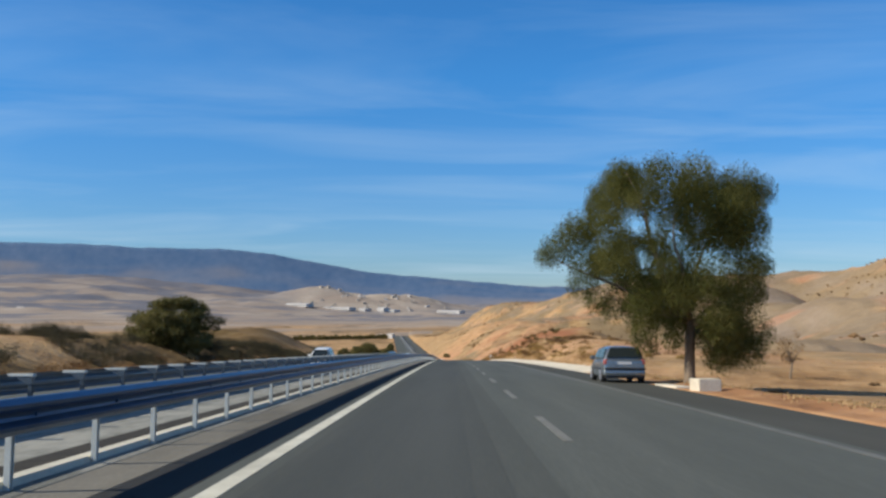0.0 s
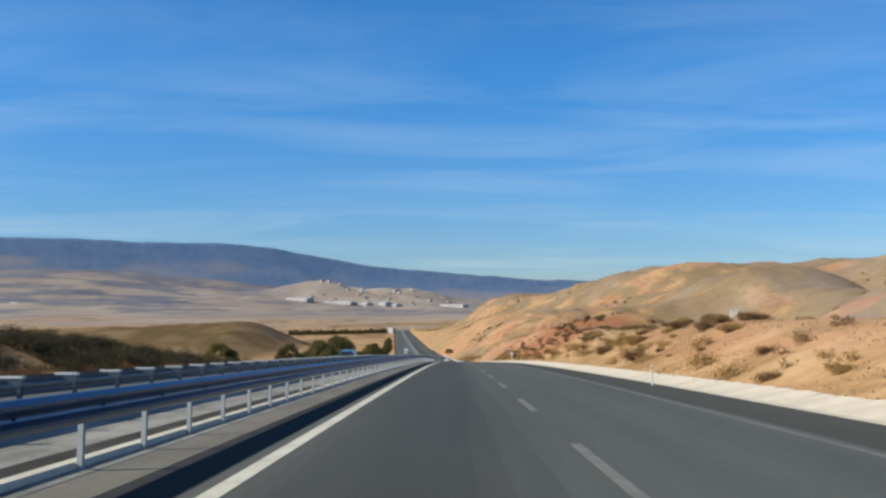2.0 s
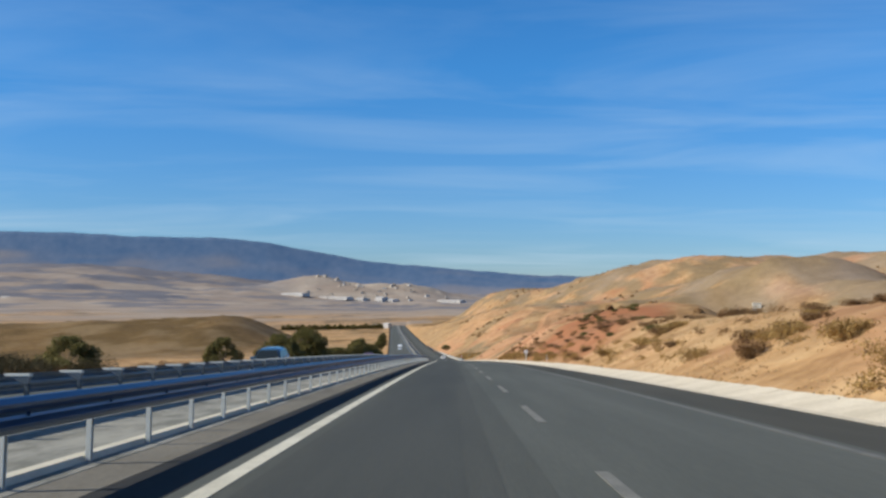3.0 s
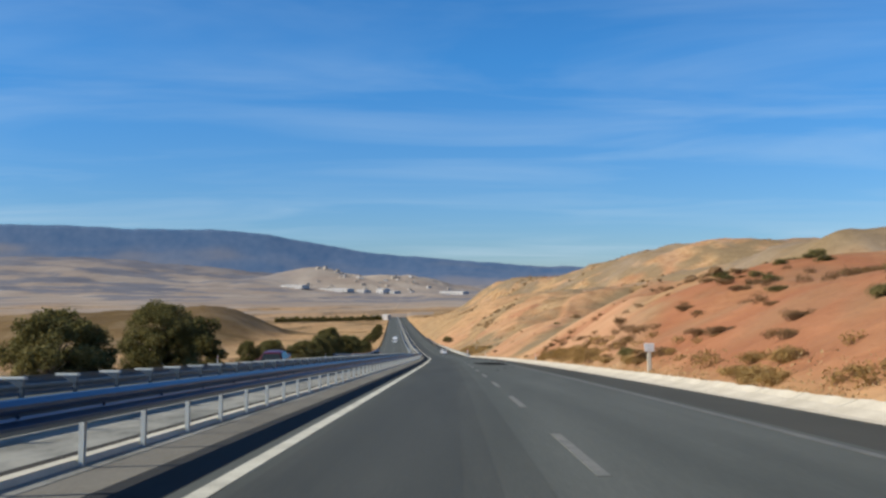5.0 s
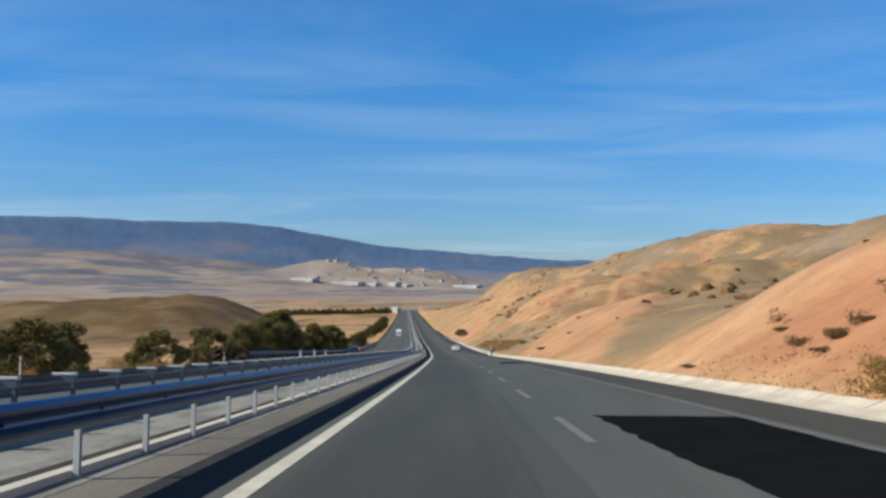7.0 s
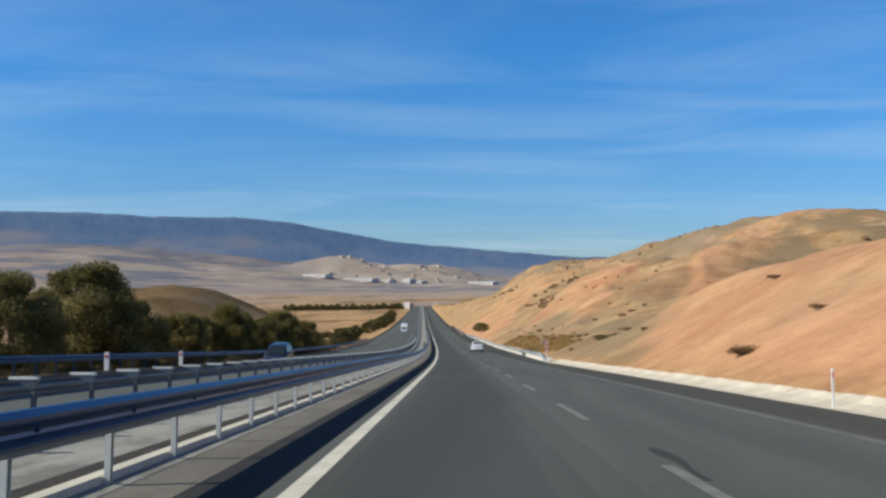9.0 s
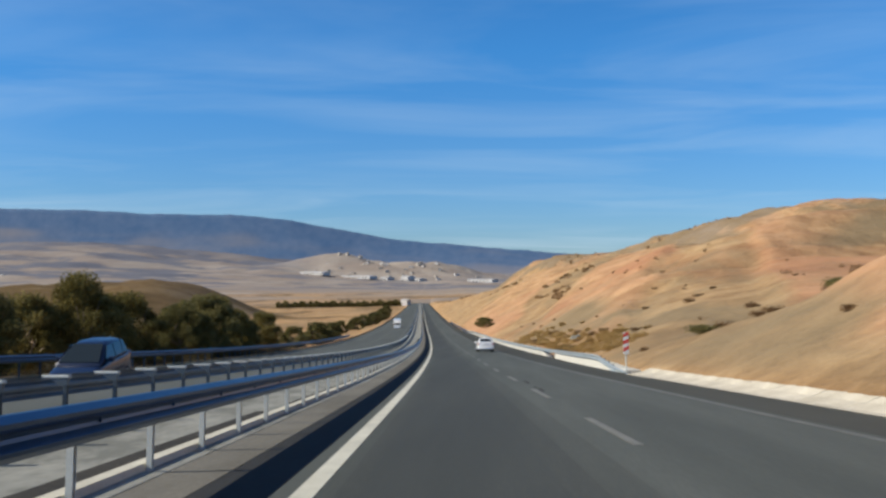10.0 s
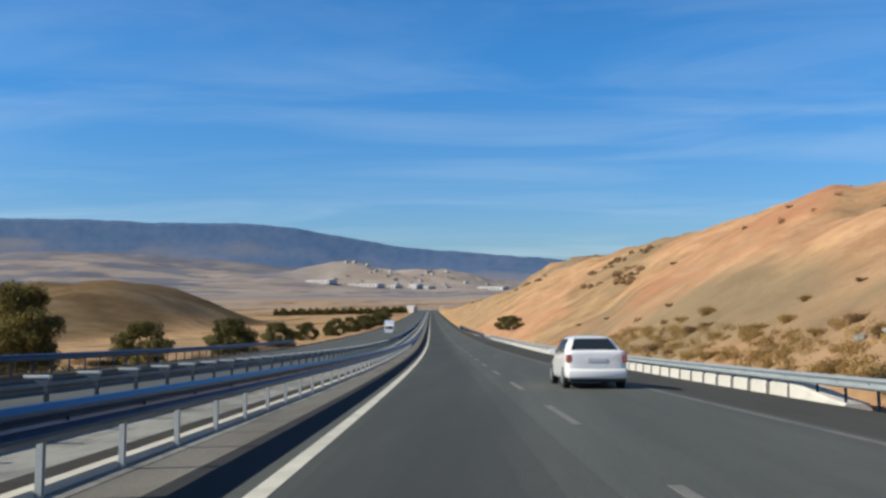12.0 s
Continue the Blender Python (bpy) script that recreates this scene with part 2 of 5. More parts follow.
GOLDEN = material("golden_scrub", [(0.2, 0.118, 0.036), (0.34, 0.215, 0.07), (0.46, 0.31, 0.115)], 0.9, scale=1, fine=6, bump=0, island=0.3, through_light=0.2)
SCRUB = material("dry_scrub", [(0.11, 0.06, 0.024), (0.185, 0.103, 0.041), (0.27, 0.16, 0.07)], 0.9, scale=1, fine=6, bump=0, island=0.3, through_light=0.2)
WHITE_WALL = material("white_wall", [(0.42, 0.41, 0.4), (0.55, 0.53, 0.51)], 0.8, scale=0.05, fine=1)


def car_paint(name, c, metal=0.0, coat=0.8):
    return material(name, [tuple(v * 0.94 for v in c), c], 0.3, metal, scale=1, fine=30, bump=0.0, coat=coat)


CAR_WHITE = car_paint("white_car_paint", (0.91, 0.91, 0.89))
CAR_SILVER = car_paint("silver_car_paint", (0.24, 0.275, 0.3), 0.7)
CAR_RED = car_paint("red_car_paint", (0.09, 0.006, 0.008), coat=0.25)
CAR_BLUE = car_paint("dark_blue_car_paint", (0.012, 0.024, 0.065), coat=0.25)
CAR_SKY = car_paint("light_blue_car_paint", (0.05, 0.13, 0.22), 0.3)
RUBBER = material("rubber", [(0.015, 0.015, 0.015), (0.03, 0.03, 0.03)], 0.85, scale=4, fine=60)
ALLOY = material("alloy", [(0.5, 0.5, 0.52), (0.6, 0.6, 0.62)], 0.35, 0.8, scale=4, fine=40, bump=0)
TRIM = material("black_plastic", [(0.02, 0.02, 0.022), (0.035, 0.035, 0.038)], 0.6, scale=4, fine=60)
PLATE = material("white_plate", [(0.6, 0.6, 0.6), (0.68, 0.68, 0.68)], 0.5, scale=6, fine=60, bump=0)
TAIL = material("red_lens", [(0.34, 0.07, 0.06), (0.46, 0.13, 0.11)], 0.2, scale=6, fine=60, bump=0, coat=1.0)
SIGN_WHITE = material("sign_white", [(0.66, 0.67, 0.66), (0.74, 0.75, 0.74)], 0.45, scale=3, fine=40, bump=0)
SIGN_RED = material("sign_red", [(0.5, 0.035, 0.03), (0.6, 0.05, 0.04)], 0.45, scale=3, fine=40, bump=0)


def glass_material():
    m = bpy.data.materials.new("car_glass")
    m.use_nodes = True
    b = m.node_tree.nodes["Principled BSDF"]
    b.inputs["Base Color"].default_value = (0.02, 0.027, 0.03, 1)
    b.inputs["Roughness"].default_value = 0.06
    b.inputs["Specular IOR Level"].default_value = 0.6
    return m


GLASS = glass_material()


# ---- builders ----
def mesh_object(name, bm, mat, parent=None, smooth=False):
    data = bpy.data.meshes.new(name)
    bm.normal_update()
    bm.to_mesh(data)
    bm.free()
    for m in (mat if isinstance(mat, (list, tuple)) else [mat]):
        data.materials.append(m)
    if smooth:
        data.polygons.foreach_set("use_smooth", [True] * len(data.polygons))
    ob = new(name, data)
    ob.parent = parent
    return ob


def part(name, bm, mat, parent, label="", smooth=False):
    return tagged(mesh_object(name, bm, mat, parent, smooth), label)


def piece(name, data, parent, m):
    """One of many alike pieces that share a mesh."""
    ob = new(name, data)
    ob.parent = parent
    ob.matrix_basis = m
    return ob


def thing(name, label, category, m=None, group="", kind=""):
    ob = new(name)
    ob.empty_display_size = 0.3
    if m is not None:
        ob.matrix_basis = m
    return tagged(ob, label, category, group, kind)


def add_box(bm, lo, hi, bevel=0.0, m=None):
    c = [(a_ + b_) / 2 for a_, b_ in zip(lo, hi)]
    d = [abs(b_ - a_) for a_, b_ in zip(lo, hi)]
    made = bmesh.ops.create_cube(bm, size=1, matrix=Matrix.Translation(c) @ Matrix.Diagonal((*d, 1)))["verts"]
    if bevel:
        edges = list({ed for v in made for ed in v.link_edges})
        made = list({v for f in bmesh.ops.bevel(bm, geom=edges, offset=bevel, segments=2, affect="EDGES", profile=0.5)["faces"] for v in f.verts} | {v for v in made if v.is_valid})
    if m is not None:
        bmesh.ops.transform(bm, matrix=m, verts=made)
    return made


def loft(bm, rings, cap=True):
    """Skin over rings of points, all of the same length."""
    vs = [[bm.verts.new(p) for p in ring] for ring in rings]
    for r0, r1 in zip(vs, vs[1:]):
        for i in range(len(r0)):
            j = (i + 1) % len(r0)
            bm.faces.new((r0[i], r0[j], r1[j], r1[i]))
    if cap:
        bm.faces.new(list(reversed(vs[0])))
        bm.faces.new(vs[-1])
    bmesh.ops.recalc_face_normals(bm, faces=bm.faces[:])


def tube(bm, points, radii, sides=7):
    rings = []
    for i, p in enumerate(points):
        p = Vector(p)
        d = (Vector(points[min(i + 1, len(points) - 1)]) - Vector(points[max(i - 1, 0)])).normalized()
        u = d.orthogonal().normalized()
        w = d.cross(u)
        rings.append([p + (u * math.cos(k) + w * math.sin(k)) * radii[i] for k in (2 * math.pi * j / sides for j in range(sides))])
    vs = [[bm.verts.new(p) for p in ring] for ring in rings]
    for r0, r1 in zip(vs, vs[1:]):
        for i in range(sides):
            j = (i + 1) % sides
            bm.faces.new((r0[i], r0[j], r1[j], r1[i]))
    bm.faces.new(list(reversed(vs[0])))
    bm.faces.new(vs[-1])


def strip(name, stations, edges, mat, parent=None, skirt=0.25, widens=0):
    """A band along the road with a cross-section of (across, up) points, left to right, closed by skirts below.
    widens: from which point of the section on it follows the flare, if at all."""
    edges = list(edges)
    section = [(edges[0][0], edges[0][1] - skirt)] + edges + [(edges[-1][0], edges[-1][1] - skirt)]
    s = np.asarray(stations, float)
    wider = flare(s) if widens else 0 * s
    cols = [np.stack(place(s, ac + wider * (j >= widens), up - wider * (j >= widens) / 7), 1) for j, (ac, up) in enumerate(section)]
    pts = np.stack(cols, 1).reshape(-1, 3)
    n = len(section)
    faces = [(i * n + j, i * n + j + 1, (i + 1) * n + j + 1, (i + 1) * n + j) for i in range(len(s) - 1) for j in range(n - 1)]
    data = bpy.data.meshes.new(name)
    data.from_pydata(pts.tolist(), [], faces)
    data.materials.append(mat)
    ob = new(name, data)
    ob.parent = parent
    return ob


# smooth value noise for the land
LATTICE = np.random.RandomState(7).rand(256, 256)


def value_noise(x, y):
    xi, yi = np.floor(x).astype(int), np.floor(y).astype(int)
    fx, fy = x - xi, y - yi
    fx, fy = fx * fx * (3 - 2 * fx), fy * fy * (3 - 2 * fy)
    g = lambda i, j: LATTICE[(xi + i) % 256, (yi + j) % 256]
    return (g(0, 0) * (1 - fx) + g(1, 0) * fx) * (1 - fy) + (g(0, 1) * (1 - fx) + g(1, 1) * fx) * fy


def fbm(x, y, octaves=4):
    total, size = 0.0, 0.5
    for k in range(octaves):
        total = total + size * (value_noise(x * 2 ** k + 17 * k, y * 2 ** k + 31 * k) - 0.5)
        size *= 0.5
    return total * 2


# ---- the land ----
L_LINE, DASH_AT, R_LINE = -2.17, 1.5, 4.95
SHOULDER = 7.25


def flare(s):
    """The shoulder widens past the cut: how far outwards; it falls away by a seventh of that."""
    return 2.45 * np.clip((s - 411) / 55, 0, 1) * (1 - step(580, 660, s))


CUT = ((-300, 0), (45, 0), (70, 0.9), (110, 2.5), (135, 3.5), (165, 4.1), (185, 4.8), (230, 8.0), (270, 9.8), (295, 9.8), (318, 6.3), (335, 5.2), (355, 6.5), (375, 9), (400, 9), (412, 8), (422, 4.5),
       (432, 2.5), (445, 3), (458, 6), (480, 8.5), (505, 11.5), (520, 17), (535, 23.5), (560, 22.0), (600, 23.4), (630, 21.6), (800, 28.4), (900, 18.3), (1050, 12.9), (1300, 4.3), (1700, 2.3), (1900, 0), (5200, 0))
BANK = ((-300, 2), (0, 2.2), (60, 2.6), (135, 2.4), (150, 1.6), (168, 0), (5200, 0))
HILLS = (  # along, across, height, half length, half width
    (1078, 292, 64, 181, 134), (911, 502, 73, 223, 130), (1415, 182, 48, 250, 108), (252, 614, 75, 269, 56), (3500, 700, 60, 446, 313),
    (551, 170, 20, 251, 40), (262, 402, 48, 334, 157),
)
MOUNDS = ((740, 1080, -92, 22), (1000, 1300, -240, 15))    # from, to, edge across, height


def bedding(s, x, ragged=0.0):
    """How far a place on the slopes is bare pink face (1) or dry sward (0): the beds run aslant, away from the road."""
    k = s - 3.4 * (np.clip(x, 9, 60) - 9) + ragged
    bare = step(236, 248, k) * (1 - step(306, 315, s + 0.4 * ragged))
    for k0, k1 in ((324, 394), (443, 522), (570, 700)):
        bare = np.maximum(bare, step(k0 - 5, k0 + 5, k) * (1 - step(k1 - 5, k1 + 5, k)) * step(311, 318, s))
    return bare, k


def land(s, x):
    """Height of the ground at road places (arrays), the world's z."""
    zr = road_z(s)
    cut = np.interp(s, [p for p, q in CUT], [q for p, q in CUT])
    run = cut / (0.6 + 0.2 * step(235, 265, s) * (1 - step(298, 325, s))) + 2.0
    foot = 8.6 + flare(s)
    wave = fbm(s / 23.0, x / 17.0)
    k = np.clip((x - foot) / run, 0, 9)
    right = cut * (1 - np.exp(-k * k - k * 0.9))
    rills = -np.abs(fbm(s / 9.0 + 0.02 * x, x / 60.0, 3)) * np.clip(cut - 3, 0, 8) * 0.17 * step(0.08, 0.5, k) * (1 - step(1.2, 2.4, k))
    right = right + np.clip(x - foot - run, 0, 60) * (0.05 - 0.06 * (1 - step(150, 260, s))) + rills + wave * np.clip(x - foot, 0, 14) / 14 * np.clip(0.25 + cut * 0.12, 0, 1.6)
    gully = 1.06 + 0.14 * fbm(s / 150.0, x / 120.0, 3) - 0.13 * np.abs(fbm(s / 80.0 + 5, x / 55.0, 3))
    for s0, x0, h, ls, lx in HILLS:
        right = right + h * np.exp(-(((s - s0) / ls) ** 2 + ((x - x0) / lx) ** 2) ** 1.5) * step(15, 120, x) * gully
    bare, _ = bedding(s, x, 14 * wave)
    right = right + 0.9 * (bare - 0.5) * step(11, 22, x) * (1 - step(70, 130, x)) * step(225, 250, s) * (1 - step(560, 700, s))
    right = right + (3.2 * fbm(s / 36.0 + 3, x / 27.0, 4) - 3.4 * np.abs(fbm(s / 26.0, x / 34.0 + 6, 4)) - 1.8 * np.abs(fbm(s / 11.0 + 8, x / 14.0, 3)) * step(45, 80, x)) * step(22, 75, x) * step(40, 200, s) * (1 - step(1500, 2200, s))
    right = right - (2.2 * step(15, 28, x) + 3.2 * step(28, 55, x)) * (1 - step(100, 190, x)) * step(60, 190, s) * (1 - step(240, 262, s) * (1 - step(36, 44, x))) * (1 - step(290, 340, s))    # a hollow behind the first bank
    right = right - (0.35 * step(8.9, 11.5, x) + 0.3 * step(12, 24, x)) * (1 - step(46, 60, s)) * (1 - step(60, 200, x))
    bank = np.interp(s, [p for p, q in BANK], [q for p, q in BANK])
    d = -x - 18.5
    left = bank * step(0, 9, d) * (1 - step(26, 70, d)) - 0.03 * np.clip(d, 0, 60) - 0.5 * step(0, 3, d) + wave * np.clip(d, 0, 12) / 12 * 0.9
    for s0, s1, x0, h in MOUNDS:
        left = left + h * step(s0, s0 + 150, s) * (1 - step(s1 - 100, s1, s)) * step(x0 + 8, x0 - 58, x + 9 * wave) * (1 + 0.12 * wave)
    plain = -60 + 7 * step(2000, 3400, s) + 9 * fbm(s / 400.0, x / 300.0) * step(60, 300, np.abs(x)) * (1 - 0.6 * step(1500, 2500, s))
    ridges = 18 * fbm(s / 190.0, x / 420.0 + 9, 3) - 22 * np.abs(fbm(s / 110.0 + 2, x / 210.0, 4)) + 8 * fbm(s / 60.0, x / 110.0, 3)
    ridges = ridges * step(2500, 3500, s) * (1 - 0.9 * np.exp(-((s - 3600) / 170) ** 2 - ((x + 60) / 480) ** 4))
    foothill = step(3450, 4350, s) * 30 + step(2300, 4350, s) ** 1.3 * step(150, -1500, x) * 135 + ridges
    foothill = foothill + 66 * np.exp(-((s - 3930) / 190) ** 2 - ((x + 190) / 330) ** 4) * (1 + 0.35 * fbm(s / 110.0, x / 200.0, 3))
    outer = 4.0 * step(1704, 1730, s) * (1 - step(1800, 2000, s)) * np.exp(-(x / 70) ** 2)
    level = zr + (np.maximum(plain, zr - 9) - zr) * np.maximum(step(60, 400, np.abs(x)), step(1700, 2300, s))
    z = level + np.where(x > 0, right, left) + foothill + outer
    bed = (x > -18.3) & (x < np.where(s < 57, 7.25, 8.4 + flare(s))) & (s < 1706)
    verge = (x >= 7.25) & (x < 8.7) & (s < 57)
    return np.where(bed, zr - 0.4 - flare(s) / 6, np.where(verge, zr - 0.07 + 0.02 * wave, z))


def graded(fine_lo, fine_hi, pitch, lo, hi, grow=1.09, most=1e9):
    v = list(np.arange(fine_lo, fine_hi + 1e-6, pitch))
    d = pitch
    while v[-1] < hi:
        d = min(d * grow, most)
        v.append(v[-1] + d)
    d = pitch
    while v[0] > lo:
        d = min(d * grow, most)
        v.insert(0, v[0] - d)
    return np.array(v)


def build_ground():
    ss = graded(-20, 640, 2.0, -280, 4450, 1.012, 15)
    xs = np.concatenate((graded(-60, -18.3, 1.6, -3000, -18.3, 1.05, 24)[:-1], [-18.3, -18.2, -12, -5, 2, 7.2, 7.27, 7.8, 8.3, 8.4], graded(8.9, 48, 0.85, 8.9, 3000, 1.04, 24)))
    xs = np.unique(np.round(xs, 3))
    gs, gx = np.meshgrid(ss, xs, indexing="ij")
    z = land(gs, gx)
    wx, wy, wz = place(gs, gx, 0.0)
    pts = np.stack((wx, wy, z), -1).reshape(-1, 3)
    n, m = gs.shape
    i, j = np.meshgrid(np.arange(n - 1), np.arange(m - 1), indexing="ij")
    q = (i * m + j).ravel()
    faces = np.stack((q, q + 1, q + m + 1, q + m), 1)
    data = bpy.data.meshes.new("ground")
    data.from_pydata(pts.tolist(), [], faces.tolist())
    data.materials.append(EARTH)
    data.polygons.foreach_set("use_smooth", [True] * len(data.polygons))
    # soil kinds, place by place; mauve and pale also paint in distance haze
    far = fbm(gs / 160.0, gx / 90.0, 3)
    near = fbm(gs / 14.0, gx / 9.0, 3)
    cut = np.interp(gs, [p for p, q_ in CUT], [q_ for p, q_ in CUT])
    face = step(8, 10.5, gx) * (1 - step(6, 16, gx - 9 - cut / 0.45 + 6 * near)) * step(3.0, 5.5, cut)
    bare = fbm(gs / 80.0 + 3, gx / 45.0 + 8, 4)
    mottle = fbm(gs / 34.0 + 9, gx / 13.0 + 5, 4)
    tuft = fbm(gs / 46.0 + 11, gx / 30.0 + 2, 4) + 0.8 * fbm(gs / 17.0 + 3, gx / 13.0 + 6, 3)
    patchy = fbm(gs / 12.0 + 4, gx / 7.0 + 1, 4)
    fresh = step(168, 185, gs) * (1 - step(425, 470, gs) * 0.25)
    bed, beds = bedding(gs, gx, 14 * fbm(gs / 23.0, gx / 17.0) + 12 * near)
    belt = step(8, 10.5, gx) * (1 - step(50, 95, gx)) * (1 - 0.6 * step(600, 750, gs)) * (1 - step(1000, 1250, gs))
    hills = step(45, 100, gx) * (1 - step(1500, 2200, gs))
    red = np.clip(belt * bed * fresh * (0.8 + 0.35 * near + 0.5 * mottle) + step(9, 12, gx) * (1 - step(26, 60, gx)) * step(0.02, 0.25, -patchy) * 0.55 * step(50, 70, gs) * (1 - step(165, 180, gs))
                  + hills * (0.1 + 1.2 * bare + 1.0 * tuft + 0.7 * mottle) * (1 - 0.5 * step(450, 900, gs)), 0, 0.9)
    rust = np.clip(face * step(168, 182, gs) * step(168, 186, beds) * (1 - step(232, 248, beds)) * (1 - 0.8 * step(263, 272, gs)) * (0.95 + 0.5 * near)
                   + face * step(279, 285, gs + 3 * near) * (1 - step(293, 301, gs + 6 * near)) * 0.6
                   + (1 - step(0.5, 1.0, ((gs - 520) / 17) ** 2 + ((gx - 120 + 4 * near) / 11) ** 2))
                   + step(7, 7.4, gx) * (1 - step(10, 15, gx + 3 * near)) * (1 - step(52, 62, gs)) * (0.3 + 0.8 * near)
                   + step(440, 462, gs) * (1 - step(540, 620, gs)) * step(10, 13, gx) * (1 - step(34, 60, gx)) * step(0.0, 0.3, mottle + 0.5 * patchy) * 0.5
                   + step(80, 140, gx) * step(0.24, 0.44, bare + 0.2 * near) * 0.5 * (1 - step(1500, 2200, gs)), 0, 1)
    mound = step(560, 740, gs) * (1 - step(1120, 1220, gs)) * step(-85, -115, gx)
    scrubby = step(-19, -21, gx) * (1 - step(150, 175, gs)) * step(-0.25, 0.05, near)
    olive = np.clip(step(0.06, 0.3, near * 0.4 - bare + 0.4 * far) * (1 - face) * (0.8 - 0.5 * step(25, 60, gx)) * step(9, 20, np.abs(gx)) + mound * 0.85 + scrubby * 0.9 + step(1500, 1800, gs) * (1 - step(2900, 3300, gs)) * step(0.08, 0.2, fbm(gs / 140.0, gx / 400.0 + 5, 4)) * 0.5
                    + step(440, 470, gs) * (1 - step(640, 760, gs)) * step(40, 60, gx) * (1 - step(130, 200, gx)) * 0.1, 0, 1) * (1 - step(3000, 3300, gs))
    height = z - road_z(gs)
    clods = fbm(gs / 8.0 + 1, gx / 5.0 + 8, 3)
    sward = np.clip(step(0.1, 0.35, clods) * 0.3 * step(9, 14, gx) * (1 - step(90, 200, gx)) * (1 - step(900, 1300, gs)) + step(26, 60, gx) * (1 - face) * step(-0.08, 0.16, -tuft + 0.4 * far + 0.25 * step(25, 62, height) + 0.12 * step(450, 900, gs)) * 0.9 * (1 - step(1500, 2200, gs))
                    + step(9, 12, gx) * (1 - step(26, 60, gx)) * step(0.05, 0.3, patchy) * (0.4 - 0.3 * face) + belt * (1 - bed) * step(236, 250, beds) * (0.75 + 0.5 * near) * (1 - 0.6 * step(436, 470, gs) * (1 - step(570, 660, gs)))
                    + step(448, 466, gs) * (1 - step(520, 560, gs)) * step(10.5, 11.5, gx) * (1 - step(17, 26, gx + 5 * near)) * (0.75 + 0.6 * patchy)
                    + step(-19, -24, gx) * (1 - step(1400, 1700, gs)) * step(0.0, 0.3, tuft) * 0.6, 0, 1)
    plots = fbm(gs / 130.0, gx / 260.0 + 3, 4)
    streaks = fbm(gs / 55.0 + 4, gx / 150.0, 4)
    town = np.exp(-((gs - 3850) / 300) ** 4 - ((gx + 170) / 400) ** 4)
    # the hills term greys the far slopes, haze put into colour
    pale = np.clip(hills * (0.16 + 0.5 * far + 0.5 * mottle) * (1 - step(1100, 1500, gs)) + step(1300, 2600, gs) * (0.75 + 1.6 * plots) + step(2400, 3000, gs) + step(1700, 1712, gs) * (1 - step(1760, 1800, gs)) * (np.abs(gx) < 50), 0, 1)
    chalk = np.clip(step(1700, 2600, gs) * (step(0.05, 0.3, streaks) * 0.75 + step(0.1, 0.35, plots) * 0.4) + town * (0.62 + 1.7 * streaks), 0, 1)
    # blue-grey haze of the distance laid on as colour, more with s
    haze_mauve = np.clip((step(2300, 3300, gs) * 0.1 + step(3000, 4300, gs) * 0.2 + 0.8 * step(2300, 3000, gs) * step(0.0, 0.14, fbm(gs / 75.0 + 7, gx / 190.0, 4)) + 0.5 * step(3800, 4400, gs)) * (1 - 0.93 * town), 0, 0.92)
    for kind, v in (("red", red), ("rust", rust), ("olive", olive), ("sward", sward), ("pale", pale), ("chalk", chalk), ("haze_mauve", haze_mauve)):
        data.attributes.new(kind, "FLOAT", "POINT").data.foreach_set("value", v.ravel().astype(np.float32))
    return tagged(new("ground", data), "dry ochre earth and grass with reddish cut slopes", "ground", kind="structure")


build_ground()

# ---- far mountains ----
def build_mountain(name, far, crest, label):
    """A long ridge: crest is (across, height) pairs at that distance."""
    xs = np.linspace(-3200, 3200, 640)
    top = np.interp(xs, [p for p, q in crest], [q for p, q in crest])
    knolls = 9 * fbm(xs / 190.0, xs * 0 + 2.3, 4) + 4 * fbm(xs / 60.0, xs * 0 + 7.3, 3)
    rows, tone = [], []
    shares = np.linspace(0, 1, 22)
    for share in np.append(shares, 0.7):
        back_side = len(rows) == len(shares)
        body = math.sin(math.pi * share) if not back_side else 0.2
        spurs = 5 * fbm(xs / 340.0 + 1.1 * share, share * 2.3 + xs * 0, 3)
        dy = 270 * share ** 0.8 if not back_side else 340
        rows.append(np.stack((xs, far + dy + spurs * body, -70 + (top + 70) * share + knolls * share ** 7 + 3 * body * fbm(xs / 260.0, share * 4 + xs * 0, 3)), 1))
        # pale patches grow towards the foot, a painted fade into haze
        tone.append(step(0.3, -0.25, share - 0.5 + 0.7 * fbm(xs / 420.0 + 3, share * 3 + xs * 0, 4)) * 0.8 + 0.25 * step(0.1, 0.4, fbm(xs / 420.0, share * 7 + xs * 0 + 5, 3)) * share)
    pts = np.concatenate(rows)
    m = len(xs)
    faces = [(k * m + i, k * m + i + 1, (k + 1) * m + i + 1, (k + 1) * m + i) for k in range(len(rows) - 1) for i in range(m - 1)]
    data = bpy.data.meshes.new(name)
    data.from_pydata(pts.tolist(), [], faces)
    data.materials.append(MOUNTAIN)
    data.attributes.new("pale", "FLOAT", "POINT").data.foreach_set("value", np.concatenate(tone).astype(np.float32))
    data.polygons.foreach_set("use_smooth", [True] * len(faces))
    return tagged(new(name, data), label, "mountain", kind="structure")


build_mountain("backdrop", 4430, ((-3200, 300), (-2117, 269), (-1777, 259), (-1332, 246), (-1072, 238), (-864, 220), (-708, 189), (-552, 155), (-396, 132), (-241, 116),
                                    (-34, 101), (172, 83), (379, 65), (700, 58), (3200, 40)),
               "long mountain ridge with distance haze in its blue-grey colour")

